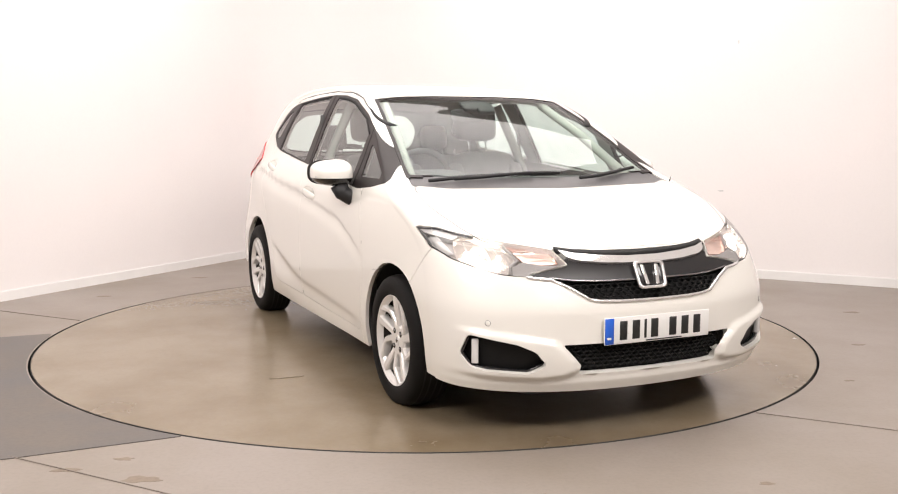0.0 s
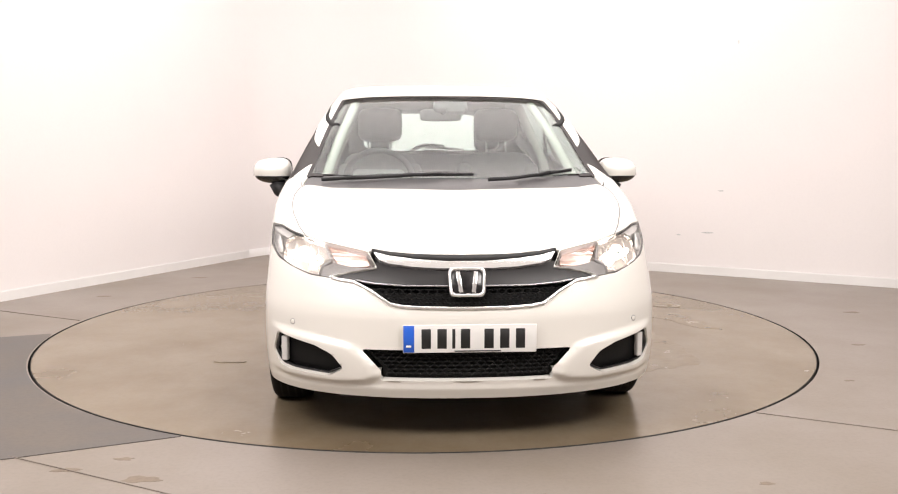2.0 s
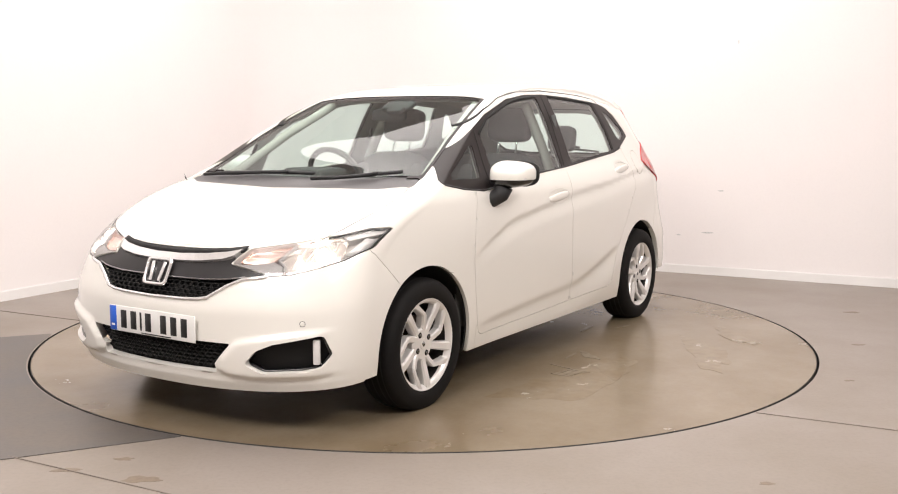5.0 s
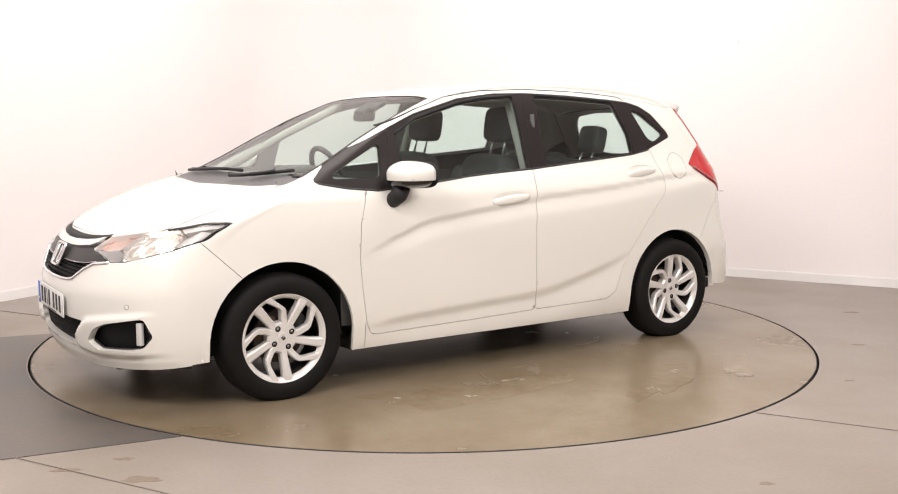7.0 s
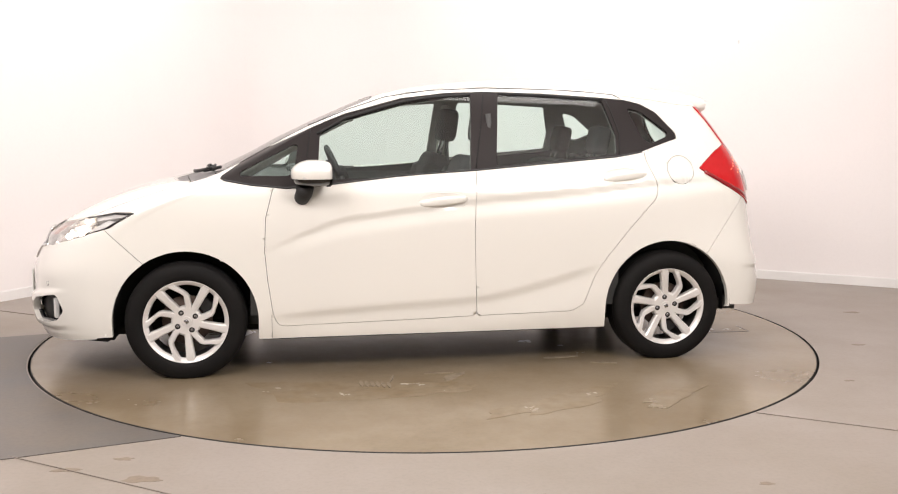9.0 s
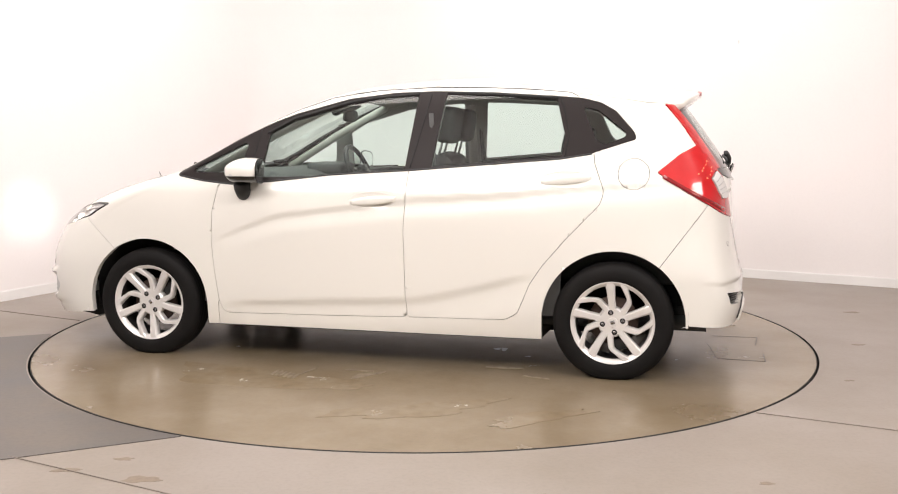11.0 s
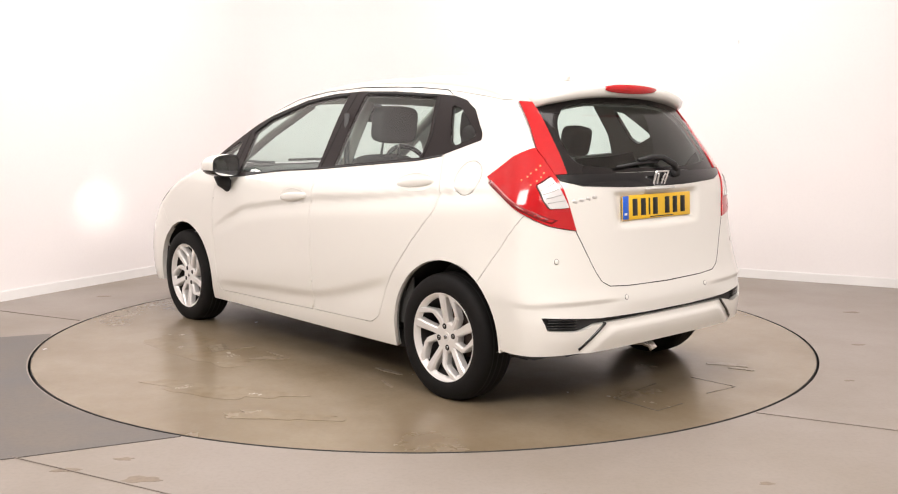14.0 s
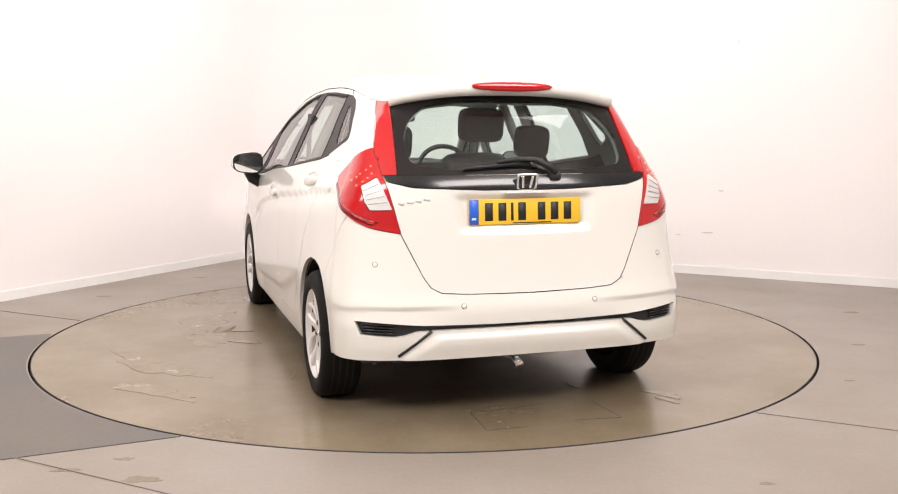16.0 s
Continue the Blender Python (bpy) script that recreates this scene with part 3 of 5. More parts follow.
claim("tail_lamp_lower", rounded([(-1.643, 1.160), (-1.57, 1.120), (-1.462, 1.030), (-1.59, .945), (-1.72, .870), (-1.775, .832), (-1.86, .785), (-2.0, .78), (-2.0, 1.16)], .006), "S", lambda c: c.x < -1.42 and c.y > .5)
claim("rear_insert", rounded([(.756, .447), (.482, .424), (.2, .418), (-.1, .417), (-.1, .402), (.40, .402), (.500, .400), (.555, .384), (.600, .378), (.736, .391)], .006), "R", lambda c: c.x < -1.66)
claim("rear_bumper", [(-1.71, .88), (-1.485, .57), (-1.50, .14), (-2.2, .14), (-2.2, .88)], "S", lambda c: c.x < -1.45 and c.z < .9)
# roof and wings
claim("roof", [(.60, 1.282), (.33, 1.385), (.157, 1.425), (-.087, 1.455), (-.304, 1.462), (-.62, 1.455), (-.94, 1.435), (-1.10, 1.418), (-1.25, 1.398), (-1.40, 1.375), (-1.60, 1.365), (-1.75, 1.35), (-1.75, 1.7), (.6, 1.7)], "S", lambda c: c.z > 1.28)
claim("fuel_flap", circle(-1.349, 1.022, .076, 44), "S", flank)
claim("front_wing", [(.845, .16), (.845, .31), (.81, .34), (.80, .60), (.80, .93), (.84, 1.02), (1.2, 1.02), (1.8, .95), (1.8, .16)], "S", flank)

lamp_id, grille_id, rear_lamp_id = (from_ids.index(n) + 1 for n in ("headlight", "grille", "tail_lamp_lower"))
claim("indicator", rounded([(.556, .773), (.405, .752), (.380, .711), (.45, .706), (.515, .715)], .008), "F", nose, (lamp_id,))
claim("beam", rounded([(.752, .722), (.740, .786), (.700, .806), (.66, .798), (.572, .777), (.535, .722), (.578, .700), (.586, .668), (.62, .672), (.70, .698)], .012), "F", nose, (lamp_id,))
claim("lamp_plinth", [(.350, .702), (.45, .703), (.525, .716), (.572, .698), (.580, .664), (.54, .650), (.50, .668), (.425, .684)], "F", nose, (lamp_id,))
claim("lamp_brow", [(.83, .84), (.765, .84), (.695, .812), (.735, .793), (.770, .803), (.806, .812)], "F", lambda c: c.x > 1.4, (lamp_id,))
claim("chrome_bar", [(.366, .7475), (.300, .7345), (.215, .7260), (.08, .7185), (-.1, .7180), (-.1, .692), (.10, .693), (.20, .697), (.306, .708), (.345, .722)], "F", nose, (grille_id,))
claim("grille_panel", [(.345, .721), (.306, .7078), (.20, .6968), (.10, .6928), (-.1, .6918), (-.1, .633), (.10, .633), (.25, .634), (.36, .640), (.44, .650), (.52, .6535), (.55, .66), (.36, .72)], "F", nose, (grille_id,))
claim("reversing_lens", rounded([(.700, 1.001), (.636, 1.038), (.588, .905), (.676, .903), (.694, .937)], .006), "R", lambda c: c.x < -1.6, (rear_lamp_id,))
claim("lamp_glow", rounded([(.735, 1.040), (.640, 1.115), (.632, 1.055), (.715, 1.000)], .01), "R", lambda c: c.x < -1.5, (rear_lamp_id,))
master.verts.index_update()
from mathutils.bvhtree import BVHTree
skin = BVHTree.FromBMesh(master)


def on_body(view, a, b, lift=0.0):
    """The place on the body's skin at that spot of the view, lifted off along the normal."""
    start, way = {"F": ((4, abs(a), b), (-1, 0, 0)), "R": ((-4, abs(a), b), (1, 0, 0)), "S": ((a, 4, b), (0, -1, 0)), "T": ((a, abs(b), 4), (0, 0, -1))}[view]
    place, normal, _, _ = skin.ray_cast(Vector(start), Vector(way))
    if place is None:
        return None
    if normal.dot(Vector(way)) > 0:
        normal = -normal
    place = place + normal * lift
    if (view in "FR" and a < 0) or (view == "T" and b < 0):
        place.y = -place.y
    return place


def ribbon(points, view, width, lift=0.003, thick=0.006, step=0.02):
    """A strip of that width laid along a line on the body."""
    line = []
    for p, q in zip(points, points[1:]):
        p, q = Vector(p), Vector(q)
        n = max(1, int((q - p).length / step))
        line += [p.lerp(q, i / n) for i in range(n)]
    line.append(Vector(points[-1]))
    bm = bmesh.new()
    rings = []
    for i, p in enumerate(line):
        d = (line[min(i + 1, len(line) - 1)] - line[max(i - 1, 0)]).normalized()
        s = Vector((-d.y, d.x)) * width / 2
        ring = [on_body(view, *(p + s), lift - thick), on_body(view, *(p + s), lift), on_body(view, *(p - s), lift), on_body(view, *(p - s), lift - thick)]
        if None not in ring:
            rings.append([bm.verts.new(c) for c in ring])
    for a, b in zip(rings, rings[1:]):
        for i in range(4):
            bm.faces.new((a[i], a[(i + 1) % 4], b[(i + 1) % 4], b[i]))
    bm.faces.new(rings[0])
    bm.faces.new(rings[-1])
    bmesh.ops.recalc_face_normals(bm, faces=bm.faces[:])
    return bm


def edge_field(p, poly):
    """How far p lies inside an outline (negative outside)."""
    best = 9.0
    for i in range(len(poly)):
        a, b = Vector(poly[i - 1]), Vector(poly[i])
        u = b - a
        t = min(max((Vector(p) - a).dot(u) / u.length_squared, 0), 1)
        best = min(best, (Vector(p) - a - u * t).length)
    return best if place_in(p, poly) else -best


FOG_FRAME = [(.90, .462), (.74, .446), (.60, .425), (.455, .400), (.405, .360), (.362, .318), (.352, .285), (.395, .262), (.50, .252), (.72, .262), (.90, .30)]
CHIN = [(-.1, .235), (.35, .235), (.60, .232), (.9, .25), (.9, .1), (-.1, .1)]


def bumper_front_form(c):
    """The raised frame round the fog bay and the lip under the nose."""
    d = edge_field((c.y, c.z), FOG_FRAME)
    rise = 0.021 * smooth(-.011, .006, d) * smooth(.80, .72, c.y)
    lip = 0.007 * smooth(-.012, .008, edge_field((c.y, c.z), CHIN))
    return float((rise + lip) * smooth(1.62, 1.78, c.x))


REAR_STEP = [(.9, .497), (.60, .500), (.40, .508), (.30, .52), (.30, .455), (.9, .455)]
REAR_SKIRT = [(-.1, .384), (.42, .384), (.56, .29), (.56, .2), (-.1, .2)]


def bumper_rear_form(c):
    """The tucked corner below the ledge and the trapezoid skirt."""
    tuck = 0.013 * smooth(0, .008, .500 - c.z) * smooth(.44, .52, c.z + .03) * smooth(.28, .50, c.y)
    skirt = -0.016 * smooth(-.004, .02, edge_field((c.y, c.z), REAR_SKIRT))
    return float((tuck + skirt) * smooth(-1.62, -1.74, c.x))


PLATE_WELL = [(-.1, .972), (.33, .972), (.30, .80), (-.1, .79)]


def tailgate_form(c):
    """The well for the number plate."""
    return float(0.022 * smooth(-.002, .035, edge_field((c.y, c.z), PLATE_WELL)) * (c.x < -1.7))


car = tagged(new("car"), "white pearl five-door hatchback with its headlights lit, standing on the turntable", "car")


def both(name, bm, mat, parent=None, label=""):
    """A part on the car's two flanks."""
    other = mirrored(bm)
    return part(name, bm, mat, parent or car, label), part(name, other, mat, parent or car, label)


part("bonnet", panel(["bonnet"], whole=True), PAINT, car)
part("roof", panel(["roof"], whole=True), PAINT, car)
part("windscreen", panel(["windscreen"], whole=True, gap=0.001, flange=False, shift=.002), SCREEN, car, "clear laminated windscreen with a faint green tint")
part("windscreen_trim", panel(["screen_trim"], whole=True, gap=0), PILLAR, car, "black band round the windscreen")
part("cowl", panel(["cowl"], whole=True, gap=0.001, shift=.006), COWL, car, "matt plastic cowl below the windscreen, greyed for its sheen")
bumper_f = part("front_bumper", panel(["front_bumper"], whole=True, depth=.032, form=bumper_front_form), PAINT, car)
bumper_r = part("rear_bumper", panel(["rear_bumper"], whole=True, depth=.03, form=bumper_rear_form), PAINT, car)
tailgate = part("tailgate", panel(["tailgate"], whole=True, form=tailgate_form), PAINT, car)
part("rear_window", panel(["rear_glass"], whole=True, gap=0, flange=False), GLASS, tailgate, "tinted rear window")
part("window_border", panel(["glass_border"], whole=True, gap=0, depth=.01), FRIT, tailgate, "black border of the rear window")
part("garnish", panel(["garnish"], whole=True, gap=.0015, shift=-.004), BLACK, tailgate, "gloss black strip across the tailgate")
wings = both("front_wing", panel(["front_wing"]), PAINT)
doors_f = both("front_door", panel(["front_door"]), PAINT)
doors_r = both("rear_door", panel(["rear_door"]), PAINT)
part("side_panel", panel([""]), PAINT, car)
part("side_panel", mirrored(panel(["", "fuel_flap"])), PAINT, car)
part("fuel_flap", panel(["fuel_flap"], gap=.0015, depth=.012), PAINT, car, "round body-coloured fuel flap")
both("window_surround", panel(["window_surround"], gap=.001, depth=.02, shift=.002), PILLAR, None, "satin black window surround and door pillars")
for n, m, lab in (("quarter_glass_front", "front_quarter_window", ""), ("front_door_glass", "front_door_window", ""), ("rear_door_glass", "rear_door_window", ""), ("quarter_glass_rear", "rear_quarter_window", "")):
    both(m, panel([n], gap=0, flange=False, shift=.005), GLASS, None, "tinted side window glass")
lamps = both("tail_lamp", panel(["tail_lamp_lower", "lamp_glow"], gap=.0012, depth=.03, shift=-.006), RED, None, "glossy red rear lamp")
for lamp, bm in zip(lamps, (lambda b: (b, mirrored(b)))(panel(["reversing_lens"], gap=.001, depth=.02, shift=-.005, form=lambda c: -.008))):
    part("reversing_lens", bm, WHITELENS, lamp, "clear ribbed reversing lens")
for sgn, lamp in zip((1, -1), lamps):
    for y, z in ((.722, 1.022), (.704, 1.036), (.712, 1.002), (.690, 1.050), (.688, 1.018), (.668, 1.066), (.668, 1.034), (.648, 1.082), (.650, 1.052)):
        dot = bmesh.new()
        bmesh.ops.create_icosphere(dot, subdivisions=2, radius=.0065)
        dot.transform(Matrix.Translation(on_body("R", sgn * y, z, .0045)) @ Matrix.Diagonal((.5, 1, .7, 1)))
        part("lamp_diode", dot, REDGLOW, lamp, "lit orange-red diode")
for sgn, lamp in zip((1, -1), lamps):
    wedge = ribbon([(-1.490, 1.010), (-1.595, .952), (-1.73, .882), (-1.785, .846)], "S", .018, .0070, .005)
    part("lamp_wedge", wedge if sgn > 0 else mirrored(wedge), REDDARK, lamp, "dark red lower edge")
    for k in range(4):
        rib = ribbon([(.690 - .004 * k, .980 - .018 * k), (.632 - .009 * k, 1.008 - .024 * k)], "R", .0016, .0145, .003)
        part("lens_rib", rib if sgn > 0 else mirrored(rib), GREYLAMP, lamp)
both("upper_tail_lamp", panel(["tail_lamp_upper"], gap=.0012, depth=.03, shift=-.006), RED, tailgate, "glossy red upright rear lamp beside the rear window")
part("bumper_insert", panel(["rear_insert"], whole=True, gap=.001, shift=.022), MATT, bumper_r, "matt black insert in the rear bumper")
part("lower_grille", panel(["lower_grille"], whole=True, gap=0, shift=.04), DEEP, bumper_f, "matt black lower grille")
both("fog_bay", panel(["fog_bay"], gap=0, shift=.03), NET, bumper_f, "matt black recess in the front bumper")
grille = part("grille", panel(["grille", "chrome_bar", "grille_panel"], whole=True, gap=0, shift=.040), DEEP, car, "black front grille with chrome trim")
part("chrome_bar", panel(["chrome_bar"], whole=True, gap=.001, depth=.03, shift=-.008), CHROME, grille, "polished chrome bar")
part("grille_panel", panel(["grille_panel"], whole=True, gap=.001, depth=.03, shift=.006), SATIN, grille, "gloss black grille panel")
# headlights
HEAD = ["headlight", "indicator", "beam", "lamp_plinth", "lamp_brow"]


BEAM_AXIS = on_body("F", .668, .752, -.036)


def bored(bm):
    """Open the lamp's shell where the beam passes."""
    hit = [f for f in bm.faces if math.hypot(f.calc_center_median().y - BEAM_AXIS.y, f.calc_center_median().z - BEAM_AXIS.z) < .018]
    bmesh.ops.delete(bm, geom=hit, context="FACES")
    return bm


def beam_form(c):
    """The hollow of the main reflector, with fine flutes."""
    q = max(0, 1 - ((c.y - .655) / .095) ** 2 - ((c.z - .742) / .062) ** 2)
    return -.034 * q + .0022 * math.sin(c.y * 190) * (1 - q)


def indicator_form(c):
    """The hollow of the indicator's bowl, stepped across."""
    q = max(0, 1 - ((c.y - .470) / .085) ** 2 - ((c.z - .735) / .034) ** 2)
    return -.020 * q + .0030 * math.sin(c.z * 260)


for flip in (False, True):
    def lamp_part(name, bm, mat, parent, label=""):
        if flip:
            out = mirrored(bm)
            bm.free()
            bm = out
        return part(name, bm, mat, parent, label)

    head = lamp_part("headlight", bored(panel(HEAD, gap=.003, depth=-.044, shift=.046)), BOWL, car, "lit headlight with a clear lens and silvered bowl")
    lamp_part("reflector", bored(panel(["beam"], gap=.001, depth=-.012, shift=.026, form=beam_form)), REFLECTOR, head, "silvered main reflector")
    lamp_part("indicator", panel(["indicator"], gap=.001, depth=-.010, shift=.022, form=indicator_form), AMBER, head, "pale amber indicator")
    lamp_part("lamp_plinth", panel(["lamp_plinth"], gap=.001, depth=.03, shift=.010), GREYLAMP, head, "grey plinth below the indicator")
    lamp_part("lamp_brow", panel(["lamp_brow"], gap=.001, depth=.03, shift=.010), WHITELENS, head, "pale brow at the outer tip")
    lamp_part("lens", panel(HEAD, gap=.0015, flange=False, shift=.001), LENS, head, "clear headlight lens")
    lamp_part("lens_edge", ribbon([(.590, .6605), (.64, .668), (.70, .690), (.760, .7165), (.803, .758), (.811, .826), (.766, .829), (.702, .8085), (.66, .799)], "F", .005, .0, .008), BLACK, head, "dark lower edge of the lens")
    for y, z, r in ((.622, .722, .015), (.712, .752, .013), (.600, .745, .010)):
        p = on_body("F", y, z, -.030)
        bulb = bmesh.new()
        bmesh.ops.create_uvsphere(bulb, u_segments=20, v_segments=12, radius=r)
        bulb.transform(Matrix.Translation(p) @ Matrix.Diagonal((.45, 1, 0.85, 1)))
        lamp_part("bulb", bulb, LAMPGLOW, head, "glowing warm white bulb")
    # added tube that narrows the beam; a glowing ring hides its mouth
    p = Vector(BEAM_AXIS)
    aim = Matrix.Translation(p) @ pose(0, 0, 0, -5, 0, -90)
    snout = lathe([(.0105, 0), (.0105, -.075), (.0001, -.077)], 24)
    snout.transform(aim)
    lamp_part("beam_tube", snout, DEEP, head, "dark tube added to narrow the beam")
    glow = lathe([(.0001, -.073), (.0085, -.073)], 24)
    glow.transform(aim)
    lamp_part("beam_source", glow, BEAMGLOW, head, "lit main beam")
    bezel = lathe([(.0107, -.004), (.013, .002), (.022, .003), (.028, -.004), (.029, -.030)], 32)
    bezel.transform(aim)
    lamp_part("beam_bezel", bezel, LAMPGLOW, head, "glowing ring added round the beam in place of a bulb")
    side_lens = ribbon([(.792, .796), (.772, .735)], "F", .034, -.012, .01)
    lamp_part("side_reflector", side_lens, WHITELENS, head, "ribbed clear side reflector")
    for k in (0, 1, 3):
        lamp_part("reflector_rib", ribbon([(.600 + k * .034, .774 + k * .0065), (.600 + k * .036, .700 + k * .004)], "F", .0035, -.026, .004), BOWL, head)
    lamp_part("lamp_divider", ribbon([(.566, .775), (.540, .722), (.578, .700), (.584, .668)], "F", .008, -.008, .02), GREYLAMP, head)

# grille trim and honeycomb
part("lower_trim", ribbon([(-.532, .6545), (-.50, .649), (-.441, .643), (-.372, .611), (-.300, .565), (-.250, .5565), (-.173, .553), (0, .5505),
                           (.173, .553), (.250, .5565), (.300, .565), (.372, .611), (.441, .643), (.50, .649), (.532, .6545)], "F", .010, .008, .02, .012), CHROME, grille, "thin polished chrome lower edge")
# flush black strip that stands in for the shade under the bonnet's edge
part("grille_gap_strip", ribbon([(-.375, .7525), (-.30, .7420), (-.215, .7362), (-.08, .7310), (0, .7304), (.08, .7310), (.215, .7362), (.30, .7420), (.375, .7525)], "F", .0215, .0015, .006), NET, grille, "black strip in place of the shaded gap above the chrome bar")
part("grille_ridge", ribbon([(-.44, .652), (-.36, .641), (-.25, .6345), (0, .633), (.25, .6345), (.36, .641), (.44, .652)], "F", .005, .001, .012), DARKCHROME, grille)


def honeycomb(y0, y1, z0, z1, lift, inside, cell=.034, tall=.022):
    """A net of flat six-sided cells on the nose."""
    bm = bmesh.new()
    bars = set()
    j, z = 0, z0
    while z < z1:
        y = y0 + (cell / 2 if j % 2 else 0)
        while y < y1:
            ring = [(y - cell / 2, z - tall * .25), (y, z - tall * .5), (y + cell / 2, z - tall * .25), (y + cell / 2, z + tall * .25), (y, z + tall * .5), (y - cell / 2, z + tall * .25)]
            for a, b in zip(ring, ring[1:] + ring[:1]):
                key = tuple(sorted(((round(a[0], 3), round(a[1], 3)), (round(b[0], 3), round(b[1], 3)))))
                bars.add(key)
            y += cell
        z += tall * .75
        j += 1
    for a, b in sorted(bars):
        if not (inside(a) and inside(b)):
            continue
        p, q = Vector(a), Vector(b)
        d = (q - p).normalized()
        s = Vector((-d.y, d.x)) * .0026
        f = [on_body("F", *c, lift) for c in (p + s, q + s, q - s, p - s)]
        k = [on_body("F", *c, lift - .012) for c in (p + s, q + s, q - s, p - s)]
        if None in f or None in k:
            continue
        f, k = [bm.verts.new(c) for c in f], [bm.verts.new(c) for c in k]
        bm.faces.new(f)
        for i in range(4):
            bm.faces.new((f[i], k[i], k[(i + 1) % 4], f[(i + 1) % 4]))
    bmesh.ops.recalc_face_normals(bm, faces=bm.faces[:])
    return bm


UP = [(-.42, .640), (-.36, .636), (0, .628), (.36, .636), (.42, .640), (.37, .612), (.295, .562), (0, .556), (-.295, .562), (-.37, .612)]
LOW = [(-.405, .383), (.405, .383), (.333, .305), (.335, .268), (-.335, .268), (-.333, .305)]
part("grille_mesh", honeycomb(-.44, .44, .55, .65, -.012, lambda p: place_in(p, UP)), NET, grille, "black honeycomb mesh")
part("lower_mesh", honeycomb(-.42, .42, .26, .39, -.022, lambda p: place_in(p, LOW)), NET, bumper_f, "black honeycomb mesh")


def badge(w, h):
    """A plain chrome plaque: a rounded frame with two uprights."""
    def frame_loop(sx, sy):
        return rounded([(-sx * .46, -sy / 2), (sx * .46, -sy / 2), (sx / 2, sy / 2), (-sx / 2, sy / 2)], .2 * sy, 5)
    bm = bmesh.new()
    o, i = frame_loop(w, h), frame_loop(w * .84, h * .82)
    ring = lambda pts, x: [bm.verts.new((x, p[0], p[1])) for p in pts]
    a, b, c, d = ring(o, 0), ring(o, .008), ring(i, .008), ring(i, 0)
    for p, q in ((a, b), (b, c), (c, d)):
        for k in range(len(p)):
            bm.faces.new((p[k], p[(k + 1) % len(p)], q[(k + 1) % len(p)], q[k]))
    bars = [box(0, -w * .055, -h * .36, .008, w * .055, h * .36, .002, 2, Matrix.Translation((0, s * w * .2, 0)) @ pose(0, 0, 0, -8 * s)) for s in (-1, 1)]
    bmesh.ops.recalc_face_normals(bm, faces=bm.faces[:])
    return join(bm, *bars)


b = badge(.150, .118)
b.transform(pose(2.050, 0, .648, 0, -24))
part("badge", b, CHROME, grille, "plain chrome badge frame")
b = box(-.004, -.060, -.046, .001, .060, .046, .004)
b.transform(pose(2.048, 0, .648, 0, -24))
part("badge_ground", b, BLACK, grille)
b = badge(.098, .074)
b.transform(pose(-1.846, 0, 1.018, 0, 18, 180))
part("badge", b, CHROME, tailgate, "plain chrome badge frame")
b = box(-.004, -.040, -.029, .001, .040, .029, .004)
b.transform(pose(-1.844, 0, 1.018, 0, 18, 180))
part("badge_ground", b, BLACK, tailgate)
for i in range(4):
    p = on_body("R", .55 - i * .036, .931 + i * .0055, .002)
    part("script_bar", box(-.002, -.013, -.0065, .002, .013, .0065, .0015, 1, Matrix.Translation(p) @ pose(0, 0, 0, 12, 0, -8)), ALLOY, tailgate, "plain chrome script bar")


def number_plate(m, ground, parent, label):
    """A pressed plate with a blue band; its characters are plain bars."""
    pl = part("number_plate", box(0, -.26, -.0555, .006, .26, .0555, .003, 2, m), ground, parent, label)
    part("blue_band", box(.004, -.2585, -.053, .0068, -.216, .053, .001, 1, m), BLUE, pl)
    part("band_mark", box(.005, -.248, -.034, .0074, -.228, -.024, .001, 1, m), PLATEW, pl)
    y = -.195
    for k in range(7):
        w = .018 if k == 2 else .050
        part("character_bar", box(.004, y + w * .12, -.0395, .0072, y + w * .88, .0395, .002, 1, m), INK, pl)
        y += w + .0115 + (.030 if k == 3 else 0)
    part("maker_line", box(.004, -.06, -.051, .0070, .12, -.0465, 0, 1, m), INK, pl)
    return pl


number_plate(pose(2.098, .008, .436, 0, 0, 0), PLATEW, bumper_f, "white front number plate with plain dark bars")
number_plate(pose(-1.832, 0, .889, 0, -3, 180), PLATEY, tailgate, "yellow rear number plate with plain dark bars")
part("plate_lamp", box(-1.860, -.10, .966, -1.842, .10, .976, .003), WHITELENS, tailgate)

